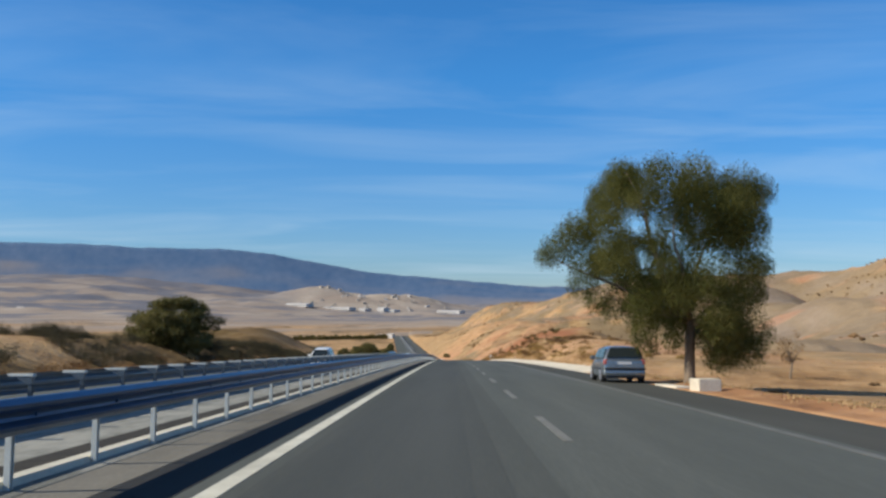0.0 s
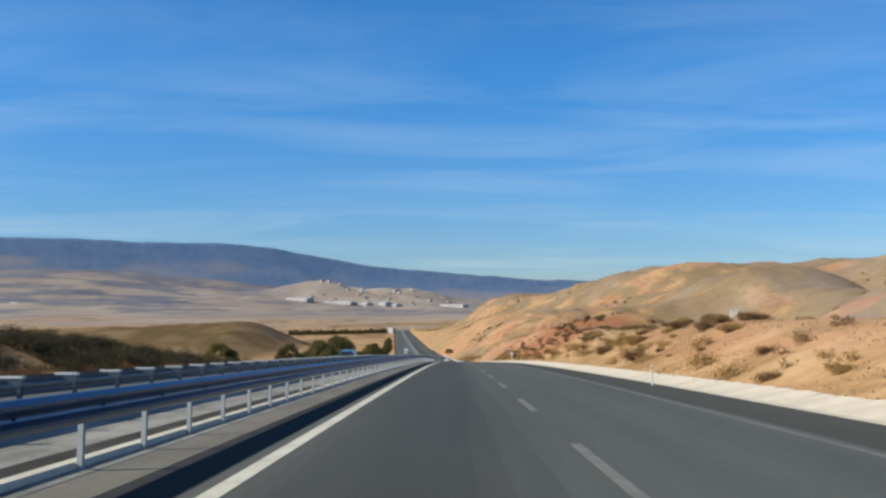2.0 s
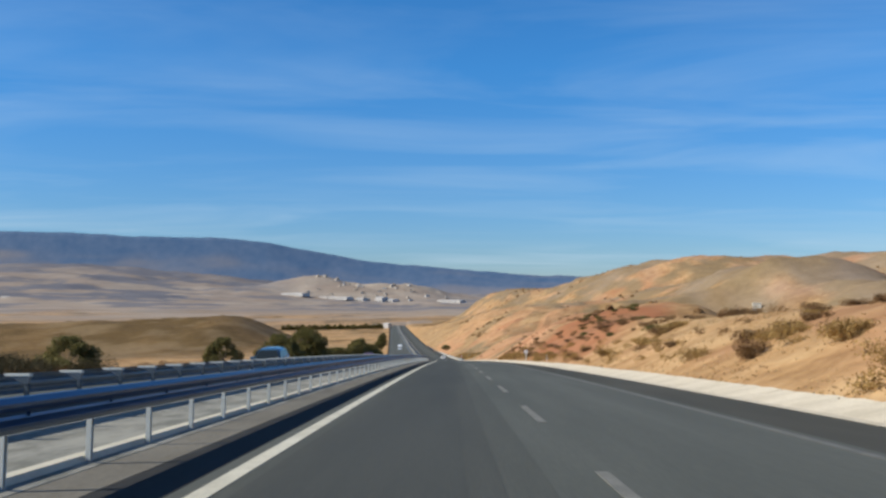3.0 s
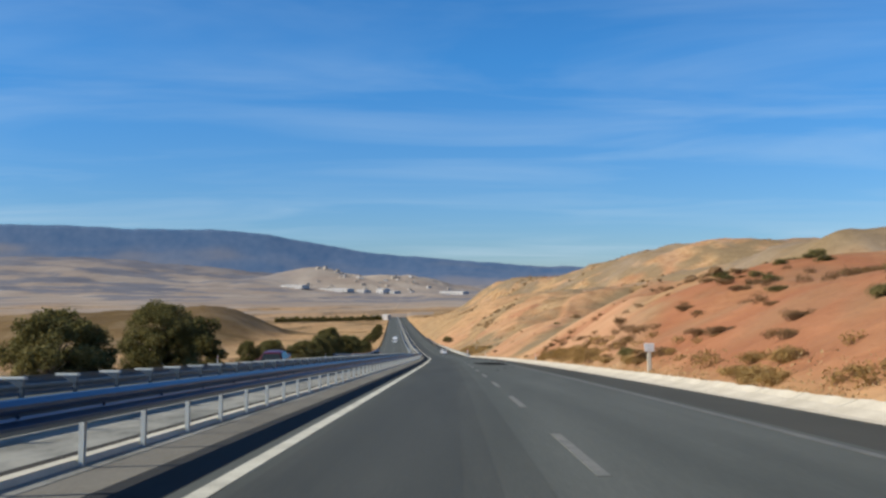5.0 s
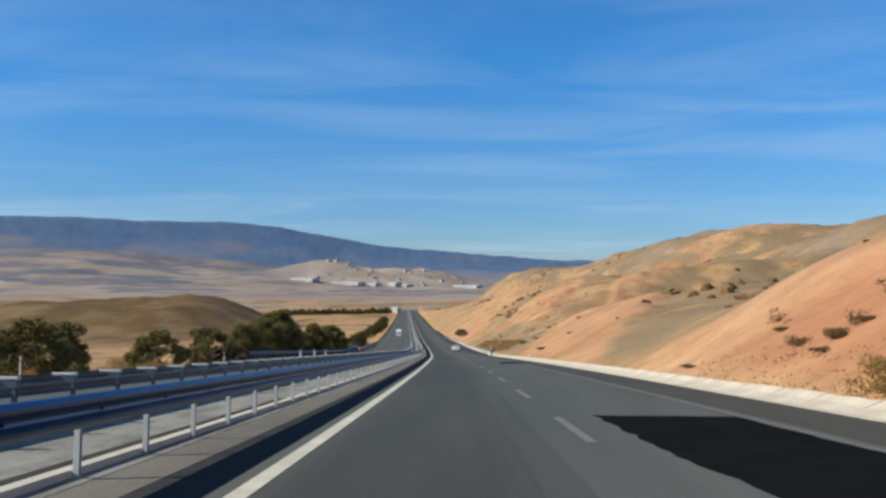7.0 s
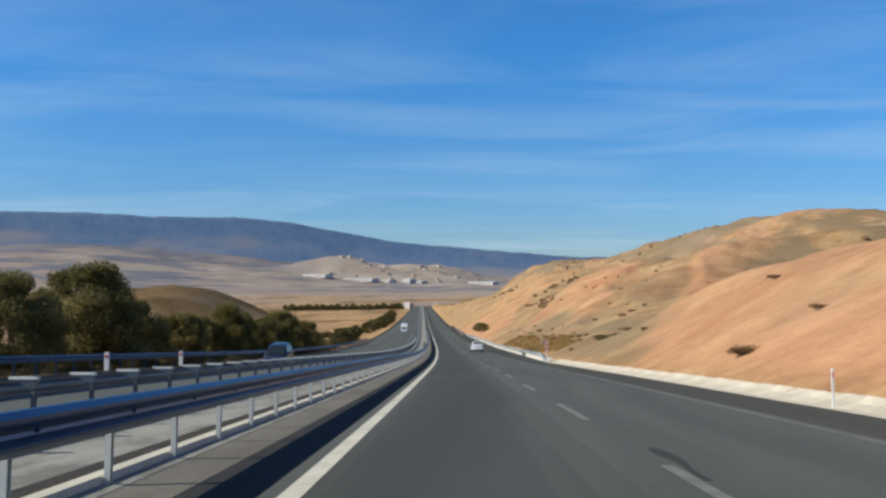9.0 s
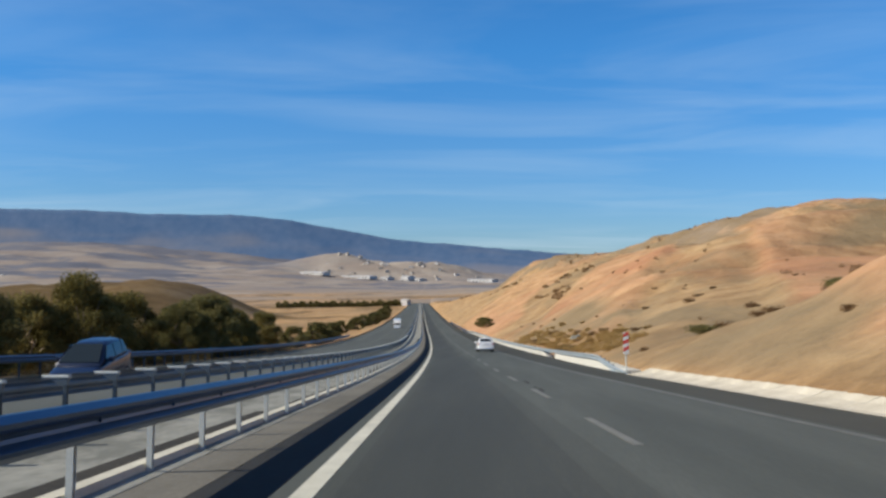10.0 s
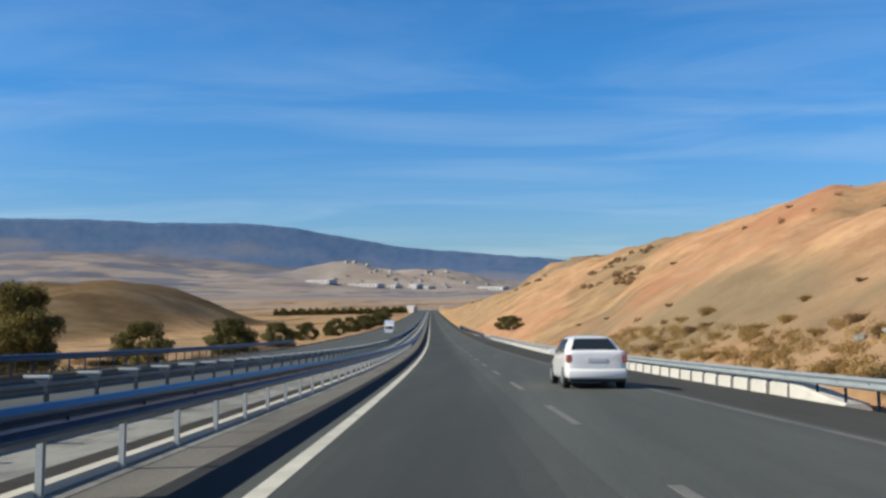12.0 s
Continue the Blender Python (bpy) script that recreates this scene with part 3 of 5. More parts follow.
# ---- carriageways ----
STATIONS = np.concatenate((np.arange(-280, 700, 4.0), np.arange(700, 1711, 10.0)))
road = tagged(strip("road", STATIONS, ((-3.75, 0), (R_LINE + 0.25, 0)), ASPHALT), "grey asphalt carriageway with worn wheel tracks", "road", kind="structure")
tagged(strip("road_shoulder", STATIONS, ((R_LINE + 0.25, -0.004), (SHOULDER, -0.05)), ASPHALT_OLD, widens=2), "dark rough asphalt hard shoulder", "shoulder", kind="structure")
tagged(strip("median", STATIONS, ((-6.9, 0.01), (-6.8, 0.05), (-4.15, 0.05), (-3.75, 0.012)), CONCRETE), "pale stained concrete median strip between the guardrails", "median", kind="structure")
far_road = tagged(strip("road_opposite", STATIONS, ((-17.6, -0.04), (-6.9, 0.0)), ASPHALT), "grey asphalt opposite carriageway", "road", kind="structure")
tagged(strip("kerb", STATIONS, ((-4.12, 0.05), (-4.11, 0.1), (-3.96, 0.1), (-3.94, 0.03)), KERB, skirt=0.06), "low pale concrete kerb along the guardrail posts", "kerb", kind="structure")
# dark strip laid on the median just behind the kerb, in stretches
DARK_STRIP = material("dark_strip", [(0.035, 0.033, 0.03), (0.07, 0.065, 0.055)], 0.95, scale=1, fine=20, bump=0.4, gloss=0.1)
for a0, a1, wide in ((-40, 104, 0.46), (190, 282, 0.26), (322, 392, 0.32), (392, 416, 0.16), (416, 560, 0.4)):
    tagged(strip("drain", np.arange(a0, a1 + 0.1, 4.0), ((-4.17 - wide, 0.056), (-4.14 - wide, 0.054), (-4.18, 0.054), (-4.13, 0.06)), DARK_STRIP, skirt=0.02), "dark strip of varying width behind the kerb", "drain", kind="structure")
APRON = material("apron_concrete", [(0.12, 0.112, 0.092), (0.165, 0.155, 0.13), (0.21, 0.197, 0.165)], 0.9, scale=0.8, fine=30, bump=0.3, stretch=(1, 0.25, 1), gloss=0.15)
tagged(strip("apron", STATIONS, ((-3.94, 0.02), (-3.74, 0.006), (-3.14, 0.005)), APRON, skirt=0.02), "rough grey-brown strip between kerb and carriageway", "apron", kind="structure")
# painted dark strip that widens the guardrail's cast shadow on the asphalt
RAIL_SHADE = material("rail_shade_asphalt", [(0.03, 0.031, 0.032), (0.05, 0.051, 0.05)], 0.9, scale=0.6, fine=30, bump=0.2, stretch=(1, 0.1, 1), gloss=0.1)
tagged(strip("road_edge", STATIONS, ((-3.13, 0.004), (-2.45, 0.004)), RAIL_SHADE, skirt=0.01), "dark painted strip beside the edge line that widens the guardrail's shadow", "road", kind="structure")
GUTTER_FROM = 57.0


def line_mark(name, stations, at, width, mat, parent, up=0.006):
    return strip(name, stations, ((at - width / 2, up), (at + width / 2, up)), mat, parent, skirt=0.004)


line_mark("edge_line", STATIONS, L_LINE, 0.2, PAINT, road)
line_mark("edge_line", STATIONS, R_LINE, 0.15, PAINT_FAINT, road)
line_mark("edge_line", STATIONS, -8.3, 0.18, PAINT_WORN, far_road)
line_mark("edge_line", STATIONS, -15.6, 0.18, PAINT_WORN, far_road)
for w0, w1, h_, mat_ in ((-2.05, 0.9, 0.0022, ASPHALT_OILED), (-1.9, 0.45, 0.0042, ASPHALT_MID), (-1.7, 0.1, 0.006, ASPHALT_TRACK)):
    strip("wheel_track", STATIONS, ((w0, h_), (w1, h_)), mat_, road, skirt=0.003)
DASH_FIRST, DASH_STEP, DASH_LONG = 13.5, 11.24, 4.7
bm = bmesh.new()
add_box(bm, (-0.07, 0, 0.0), (0.07, DASH_LONG, 0.006), 0.002)
dash = mesh_object("lane_dash", bm, PAINT_WORN)
dash_data = dash.data
bpy.data.objects.remove(dash)
for k in range(-3, 146):
    s0 = DASH_FIRST + k * DASH_STEP
    piece("lane_dash", dash_data, road, stand(s0, DASH_AT, 0.002))
    if s0 < 800:
        piece("lane_dash", dash_data, far_road, stand(s0 + 4, -12.0, -0.014))


# ---- guardrails ----
def wave_section(face):
    """The W of a crash barrier's beam, face = +1 towards the right; (across, up) round about its middle."""
    out = [(0.0, 0.155), (0.03, 0.15), (0.082, 0.105), (0.082, 0.075), (0.02, 0.03), (0.012, 0.0), (0.02, -0.03), (0.082, -0.075), (0.082, -0.105), (0.03, -0.15), (0.0, -0.155)]
    back_ = [(a_ - 0.006, b_) for a_, b_ in reversed(out)]
    return [(face * a_, b_) for a_, b_ in out + back_]


def rail_meshes(face, reach, post_mat, beam_mat):
    """Beam section, post and spacer; the post stands at the origin, the beam lies towards face."""
    out = {}
    bm = bmesh.new()
    sec = wave_section(face)
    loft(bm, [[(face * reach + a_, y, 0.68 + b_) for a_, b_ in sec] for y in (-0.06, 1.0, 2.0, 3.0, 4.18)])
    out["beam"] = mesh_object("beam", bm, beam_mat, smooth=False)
    bm = bmesh.new()
    c = [(-0.028, -0.036), (0.028, -0.036), (0.028, -0.024), (-0.022, -0.024), (-0.022, 0.024), (0.028, 0.024), (0.028, 0.036), (-0.028, 0.036)]
    loft(bm, [[(a_, b_, z) for a_, b_ in c] for z in (-0.3, 0.3, 0.80)])
    out["post"] = mesh_object("post", bm, post_mat)
    bm = bmesh.new()
    web = [(-0.04, 0.8), (reach - 0.12, 0.8), (reach - 0.14, 0.785), (0.04, 0.69), (-0.03, 0.69), (-0.04, 0.785)] if reach > 0.3 else [(0.04, 0.8), (reach, 0.8), (reach, 0.56), (0.04, 0.56)]
    loft(bm, [[(face * a_, y, b_) for a_, b_ in web] for y in (-0.05, 0.05)])
    out["spacer"] = mesh_object("spacer", bm, beam_mat)
    # caps take the palest steel, a sunlit top put into colour
    ends = sorted((-0.06 * face, (reach - 0.01) * face))
    bm = bmesh.new()
    add_box(bm, (ends[0], -0.06, 0.802), (ends[1], 0.06, 0.845), 0.008)
    out["cap"] = mesh_object("cap", bm, ZINC_DULL)
    bm = bmesh.new()
    for zz in (0.68,):
        bmesh.ops.create_cone(bm, cap_ends=True, segments=8, radius1=0.022, radius2=0.016, depth=0.02, matrix=pose(face * (reach + 0.022), 0, zz, 0, 90))
    out["bolt"] = mesh_object("bolt", bm, ZINC_SHADED)
    data = {k: o.data for k, o in out.items()}
    for o in out.values():
        bpy.data.objects.remove(o)
    return data


def guardrail(label, across, face, start, end, phase=0.0, up=0.0, reach=0.2, post_mat=None, beam_mat=None, spacing=2.061, ramp=0.0):
    rail = thing("guardrail", label, "guardrail", stand(start, across, up))
    inv = rail.matrix_basis.inverted()
    data = rail_meshes(face, reach, post_mat or ZINC_DULL, beam_mat or ZINC_SHADED)
    s = start + phase
    n = 0
    while s < end:
        low, ahead = (0.7 * (1 - step(0, ramp, q - start)) if ramp else 0.0 for q in (s, s + 4.12))
        out = float(flare(s)) if ramp else 0.0
        m = inv @ stand(s, across + out, up - low - out / 7, -2.5 if s < 464 and ramp else 0.0)
        piece("post", data["post"], rail, m)
        piece("spacer", data["spacer"], rail, m)
        if reach > 0.3:
            piece("cap", data["cap"], rail, m)
        if n % 2 == 0:
            piece("beam", data["beam"], rail, m @ pose(0, 0, 0.68) @ pose(0, 0, 0, math.degrees(math.atan2(low - ahead, 4.12))) @ pose(0, 0, -0.68))
        piece("bolt", data["bolt"], rail, m)
        s += spacing
        n += 1
    return rail


POST_PHASE = 0.27
guardrail("galvanised steel guardrail along the median, beam painted dark blue for shade", -3.91, 1, -4 * 2.061, 560, POST_PHASE)
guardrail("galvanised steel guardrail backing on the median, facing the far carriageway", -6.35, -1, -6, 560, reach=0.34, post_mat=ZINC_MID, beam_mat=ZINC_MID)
guardrail("galvanised steel guardrail on the outer verge of the far carriageway", -18.0, 1, 345, 560, post_mat=ZINC_SHADED)
guardrail("galvanised steel guardrail above the pale gutter", 7.4, -1, 418.5, 620, up=-0.09, post_mat=ZINC_SHADED, beam_mat=ZINC_LIT, spacing=1.96, ramp=14.0)


def long_rail(start, end, across, face):
    """The barrier's far run, too small to pick apart."""
    rail = thing("guardrail", "distant run of galvanised guardrail", "guardrail")
    sec = wave_section(face)
    ss = np.arange(start, end, 8.0)
    bm = bmesh.new()
    rings = []
    for s in ss:
        m = stand(float(s), across)
        rings.append([m @ Vector((face * 0.2 + a_, 0, 0.68 + b_)) for a_, b_ in sec])
    loft(bm, rings)
    for s in np.arange(start, end, 4.0):
        add_box(bm, (-0.05, -0.06, -0.2), (0.05, 0.06, 0.8), m=stand(float(s), across))
    tagged(part("beam", bm, ZINC_SHADED, rail), kind="stuff")
    return rail


long_rail(560, 1700, -3.95, 1)
long_rail(560, 1700, -6.45, -1)
long_rail(620, 760, 7.45, -1)

# ---- pale concrete gutter at the foot of the cut ----
gutter = thing("gutter", "pale concrete-lined gutter dusted with limestone rubble", "gutter", stand(GUTTER_FROM, 0), kind="structure")
ginv = gutter.matrix_basis.inverted()
gutter_meshes = []
for v in range(8):
    rnd = random.Random(40 + v)
    ragged = 0.08
    bm = bmesh.new()
    cols = []
    for i, y in enumerate(np.linspace(0.012, 2.988, 7)):
        j = 1.0 if 0 < i < 6 else 0.35
        w = (8.55 if v < 3 else 8.35) + j * rnd.uniform(-ragged, ragged)
        cols.append([(7.25, y, -0.35), (7.25, y, -0.045), (7.55, y, -0.05 + j * rnd.uniform(-0.006, 0.008)), (8.02, y, 0.06 + j * rnd.uniform(-0.01, 0.01)),
                     (w, y, 0.2 + j * rnd.uniform(-0.02, 0.02)), (w + 0.25, y, -0.3)])
    loft(bm, cols)
    o = mesh_object("slab", bm, GUTTER)
    gutter_meshes.append(o.data)
    bpy.data.objects.remove(o)
bm = bmesh.new()
loft(bm, [[(7.27, y, -0.35), (7.29, y, 0.35 - d), (7.34, y, 0.4 - d), (7.95, y, 0.38 - d), (8.05, y, -0.3)] for y, d in ((0.2, 0.08), (0.3, 0.0), (1.0, 0.0), (1.76, 0.0), (1.86, 0.08))])
o = mesh_object("slab", bm, LIME)
upright = o.data
bpy.data.objects.remove(o)
bm = bmesh.new()    # the lining begins with a rounded end
cols = []
for y in (0.35, 0.45, 0.65, 0.95, 1.35, 1.9, 2.5, 2.988):
    wide = math.sqrt(max(0.02, 1 - (max(0, 1.9 - y) / 1.58) ** 2))
    a_, b_ = 8.15 - 0.9 * wide, 8.15 + 0.4 * wide
    cols.append([(a_, y, -0.35), (a_, y, -0.045), (a_ + (b_ - a_) * 0.25, y, -0.05), (a_ + (b_ - a_) * 0.6, y, -0.05 + 0.11 * wide), (b_, y, -0.05 + 0.25 * wide), (b_ + 0.25, y, -0.3)])
loft(bm, cols)
o = mesh_object("slab", bm, GUTTER)
rounded_end = o.data
bpy.data.objects.remove(o)
piece("slab", rounded_end, gutter, ginv @ stand(GUTTER_FROM, 0))
rnd = random.Random(5)
for k in range(200):
    s = GUTTER_FROM + 3.0 * k
    if 0 < k < 120 or s > 640:
        piece("slab", rnd.choice(gutter_meshes[:3] if s < 190 else gutter_meshes[3:]), gutter, ginv @ stand(s, 0))
for k in range(110):
    s = 418.5 + 1.96 * k
    if not 464.5 < s < 477:    # a culvert breaks the lining
        rise, out = 0.35 + 0.65 * float(step(418, 432, s)), float(flare(s))
        piece("slab", upright, gutter, ginv @ stand(s, out, -out / 7) @ Matrix.Diagonal((1, 0.95, rise, 1)))
bm = bmesh.new()    # the lining slopes down to the culvert
loft(bm, [[(7.27, y, -0.35), (7.29, y, h - 0.05), (7.34, y, h), (7.95, y, h), (8.05, y, -0.3)] for y, h in ((-4.1, 0.02), (-3.0, 0.09), (-2.0, 0.2), (-1.0, 0.32), (-0.05, 0.4))])
o = mesh_object("slab", bm, LIME)
slope_end = o.data
bpy.data.objects.remove(o)
piece("slab", slope_end, gutter, ginv @ stand(477.3, float(flare(477.3)), -float(flare(477.3)) / 7))

# ---- trees and scrub ----
def leaf_cloud(bm, rnd, centres, per, size, flat=0.75):
    """Clumps of small leaves round the centres (x, y, z, radius)."""
    for cx, cy, cz, r in centres:
        for _ in range(int(per * r * r)):
            d = Vector((rnd.gauss(0, 1), rnd.gauss(0, 1), rnd.gauss(0, 1) * flat)).normalized() * r * rnd.uniform(0.25, 1.0) ** 0.6
            p = Vector((cx, cy, cz)) + d + Vector((0, 0, -rnd.random() ** 2 * r * 0.5))
            u = Vector((rnd.gauss(0, 1), rnd.gauss(0, 1), rnd.gauss(0, 1) - 0.6)).normalized()
            w = u.orthogonal().normalized()
            w = Matrix.Rotation(rnd.uniform(0, 6.28), 3, u) @ w
            h = size * rnd.uniform(0.6, 1.3)
            bm.faces.new([bm.verts.new(q) for q in (p - u * h, p + w * h * 0.42, p + u * h, p - w * h * 0.42)])


def limb(bm, rnd, base, tip, r0, r1):
    base, tip = Vector(base), Vector(tip)
    pts = [base.lerp(tip, k / 4) + Vector((rnd.uniform(-1, 1), rnd.uniform(-1, 1), rnd.uniform(-0.4, 0.6))) * (base - tip).length * 0.05 * (0 < k < 4) for k in range(5)]
    tube(bm, pts, [r0 + (r1 - r0) * k / 4 for k in range(5)], 6)


def tree(label, m, seed, profile, trunk_h, trunk_r, clumps, per, leaf, mat, depth=0.85, category="tree", extra=()):
    """profile: (height, left reach, right reach) rows that bound the crown."""
    rnd = random.Random(seed)
    t = thing("tree", label, category, m)
    hs = [p[0] for p in profile]
    centres = []
    while len(centres) < clumps:
        h = rnd.uniform(hs[0], hs[-1])
        lo, hi = np.interp(h, hs, [p[1] for p in profile]), np.interp(h, hs, [p[2] for p in profile])
        mid, half = (lo + hi) / 2, (hi - lo) / 2
        k = rnd.uniform(0, 6.28)
        q = rnd.uniform(0.2, 1) ** 0.5
        r = rnd.uniform(0.42, 1.0) * 0.13 * (hs[-1] - hs[0] + 1.2)
        centres.append((mid + half * math.cos(k) * q * 0.92, half * math.sin(k) * q * depth, h, r))
    centres += [tuple(c) for c in extra]
    bm = bmesh.new()
    lean = rnd.uniform(-0.2, 0.2)
    fork = (lean, rnd.uniform(-0.1, 0.1), trunk_h)
    tube(bm, [(0, 0, -0.3), (0, 0, 0.15), (lean * 0.5, 0, trunk_h * 0.5), fork], [trunk_r * 1.5, trunk_r * 1.1, trunk_r * 0.95, trunk_r * 0.85], 9)
    for c in rnd.sample(centres, min(16, clumps)):
        limb(bm, rnd, (fork[0], fork[1], fork[2] - 0.1), c[:3], trunk_r * 0.45, trunk_r * 0.08)
    part("trunk", bm, BARK, t, smooth=True)
    bm = bmesh.new()
    leaf_cloud(bm, rnd, centres, per, leaf)
    part("crown", bm, mat, t)
    return t


def ground_pose(s, across, spin=0.0, sink=0.0):
    x, y, z = place(s, across)
    z = float(land(np.array([float(s)]), np.array([float(across)]))[0])
    return pose(float(x), float(y), z - sink, 0, 0, spin)


BIG = ((1.6, -1.5, 1.9), (2.2, -2, 2.3), (3, -3, 2.8), (4, -3.4, 3.0), (5, -5.0, 3.0), (6, -4.6, 3.0), (7.4, -3.9, 2.9), (8.2, -2.9, 1.7))
tree("large grey-green roadside tree with drooping foliage and thick trunk", ground_pose(37.4, 8.9), 3, BIG, 2.3, 0.2, 114, 4600, 0.037, LEAF,
     extra=((2.2, 0, 1.3, 0.75), (2.5, 0.3, 2.0, 0.85), (1.0, -0.4, 1.1, 0.7), (-3.4, 0.1, 3.2, 0.65), (-2.9, 0.2, 2.9, 0.6), (-4.0, 0.2, 3.8, 0.7), (-3.9, -0.2, 4.6, 0.8), (-5.0, 0.2, 5.1, 0.7), (-4.5, -0.3, 5.5, 0.8), (-5.4, 0.1, 4.8, 0.5), (-4.1, 0.3, 5.9, 0.8), (1.3, 0, 1.1, 0.7), (1.9, 0.4, 1.7, 0.7), (-1.6, 0.3, 1.5, 0.6)))

ROUND = ((0.4, -1.7, 1.7), (2, -2.5, 2.4), (3.5, -2.6, 2.6), (4.8, -1.7, 1.8), (5.6, -0.8, 0.7))
LOW = ((0.3, -1.6, 1.7), (1.2, -2.1, 2.0), (2.2, -1.6, 1.5), (3.0, -0.7, 0.7))
TALL = ((0.4, -2.3, 2.6), (2.0, -3.0, 3.2), (3.8, -2.9, 2.8), (5.2, -1.9, 2.0), (6.0, -0.8, 0.9))
kinds = [
    tree("bushy dark olive-green tree on the far verge", ground_pose(87, -24.6, 0, 0.4) @ Matrix.Diagonal((1.55, 1.4, 0.84, 1)), 11, ROUND, 1.0, 0.16, 96, 1300, 0.085, LEAF_DARK),
    tree("low spreading olive-green shrub on the far verge", ground_pose(206, -22.5, 0), 12, LOW, 0.5, 0.09, 52, 1500, 0.09, LEAF_DARK, category="shrub"),
    tree("tall loose dark green tree on the far verge", ground_pose(256.5, -21.3, 0) @ Matrix.Diagonal((1.12, 1.1, 0.84, 1)), 13, TALL, 1.6, 0.18, 84, 1200, 0.09, LEAF_DARK),
    tree("rounded grey-green tree on the far verge", ground_pose(430, -22.5, 0), 14, ROUND, 1.2, 0.16, 80, 1200, 0.09, LEAF_OLIVE),
]
PLANTED = (  # kind, along, across, size
    (1, 99, -26, 0.8), (1, 168, -23, 0.8), (1, 236, -21.5, 1.2), (1, 241, -23, 1.3), (1, 268, -22, 1.5), (0, 300, -23.5, 0.52), (1, 309, -22, 1.0), (1, 318, -24, 1.0),
    (1, 332, -22, 1.0), (1, 352, -23, 1.1), (0, 368, -23, 0.75), (0, 383, -23.5, 1.0), (0, 394.5, -23.5, 1.2), (0, 404, -24, 0.85), (3, 412, -23, 0.75), (0, 421, -24.5, 0.85), (3, 428, -25, 0.8), (3, 436, -23.5, 0.88), (3, 444, -24, 0.95), (2, 453, -22.5, 0.72),
    (0, 458, -24, 0.88), (0, 464, -23, 0.98), (3, 470, -24, 0.98), (3, 475, -23, 0.8), (0, 479, -23.5, 0.88), (3, 503, -24.5, 0.82), (1, 522, -23, 1.0), (1, 552, -23, 1.3), (3, 560, -24, 0.6),
    (1, 590, -24, 1.1), (1, 640, -26, 1.2), (1, 680, -24, 1.3), (1, 730, -25, 1.4), (1, 760, -23, 1.5), (1, 800, -24, 1.5), (1, 840, -23, 1.6), (0, 870, -24, 1.0), (0, 905, -23, 1.1),
    (1, 618, 12.5, 0.85), (1, 632, 12, 0.8),
) + tuple((k % 2 * 3, 1500 + 4 * (k % 3), -26 - 3.6 * k, 0.75 + 0.14 * (k * 7 % 5)) for k in range(40))
rnd = random.Random(21)
for k, s, ac, size in PLANTED:
    size *= rnd.uniform(0.94, 1.06)
    m = ground_pose(s, ac, rnd.uniform(0, 360)) @ Matrix.Diagonal((size * 1.25, size * 1.25, size, 1))
    t = copy_thing(kinds[k], m)
    t.matrix_basis = m


def scrub_kind(seed, mat, label):
    rnd_ = random.Random(seed)
    t = thing("shrub", label, "shrub", pose(0, 0, -200), "scrub on the slopes")
    bm = bmesh.new()
    for _ in range(9):
        limb(bm, rnd_, (0, 0, -0.1), (rnd_.uniform(-0.5, 0.5), rnd_.uniform(-0.5, 0.5), rnd_.uniform(0.3, 0.7)), 0.015, 0.005)
    part("trunk", bm, BARK, t)
    bm = bmesh.new()
    leaf_cloud(bm, rnd_, [(rnd_.uniform(-0.45, 0.45), rnd_.uniform(-0.45, 0.45), rnd_.uniform(0.15, 0.5), rnd_.uniform(0.2, 0.4)) for _ in range(14)], 2000, 0.045)
    part("foliage", bm, mat, t)
    return t


DRY, DARK = "dry brown scrub bush on the bare slope", "dark olive scrub bush on the dry slope"
GOLD = "golden-brown dry bush at the slope's foot"
scrubs = [scrub_kind(50 + k, m_, l_) for k, (m_, l_) in enumerate(((SCRUB, DRY),) * 3 + ((LEAF_DARK, DARK),) * 2 + ((GOLDEN, GOLD),) * 2)]
rnd = random.Random(33)


def scatter(count, s_range, x_range, size, weights):
    for _ in range(count):
        s, ac, k = rnd.uniform(*s_range), rnd.uniform(*x_range), rnd.uniform(*size)
        if abs(s - 225) < 5 and ac < 10.8:
            continue    # kept clear before the kilometre sign
        copy_thing(rnd.choices(scrubs[:len(weights)], weights)[0], pose(0, 0, 0)).matrix_basis = (
            ground_pose(s, ac, rnd.uniform(0, 360), 0.05) @ Matrix.Diagonal((k * rnd.uniform(0.8, 1.5), k, k * rnd.uniform(0.5, 0.85), 1)))


scatter(16, (0, 60), (11, 40), (0.4, 1.0), (3, 3, 3, 0.2, 0.2, 1, 1))
scatter(18, (66, 135), (10, 24), (0.3, 0.55), (3, 3, 3, 0.2, 0.2, 2, 2))
scatter(44, (128, 182), (10, 24), (0.6, 1.4), (3, 3, 3, 0.3, 0.3, 2, 2))
scatter(52, (182, 262), (9.6, 24), (0.5, 1.05), (3, 3, 3, 0.4, 0.4))
scatter(7, (262, 300), (9.3, 12.5), (0.4, 0.9), (3, 3, 3, 0.4, 0.4))
scatter(8, (300, 412), (9.5, 22), (0.4, 1.0), (3, 3, 3, 0.4, 0.4))
scatter(18, (417, 452), (11, 34), (0.5, 1.3), (2, 2, 2, 0.8, 0.8))
scatter(30, (205, 281), (9.1, 10.6), (0.45, 0.95), (1, 0, 0, 0, 0, 3, 3))
scatter(14, (222, 262), (20, 28), (0.9, 1.5), (0, 0, 0, 1, 1))
scatter(34, (446, 520), (11.3, 17), (0.5, 1.0), (1, 0, 0, 0.2, 0, 3, 3))
scatter(16, (64, 190), (9.4, 15), (0.4, 0.9), (1, 0, 0, 0, 0, 3, 3))
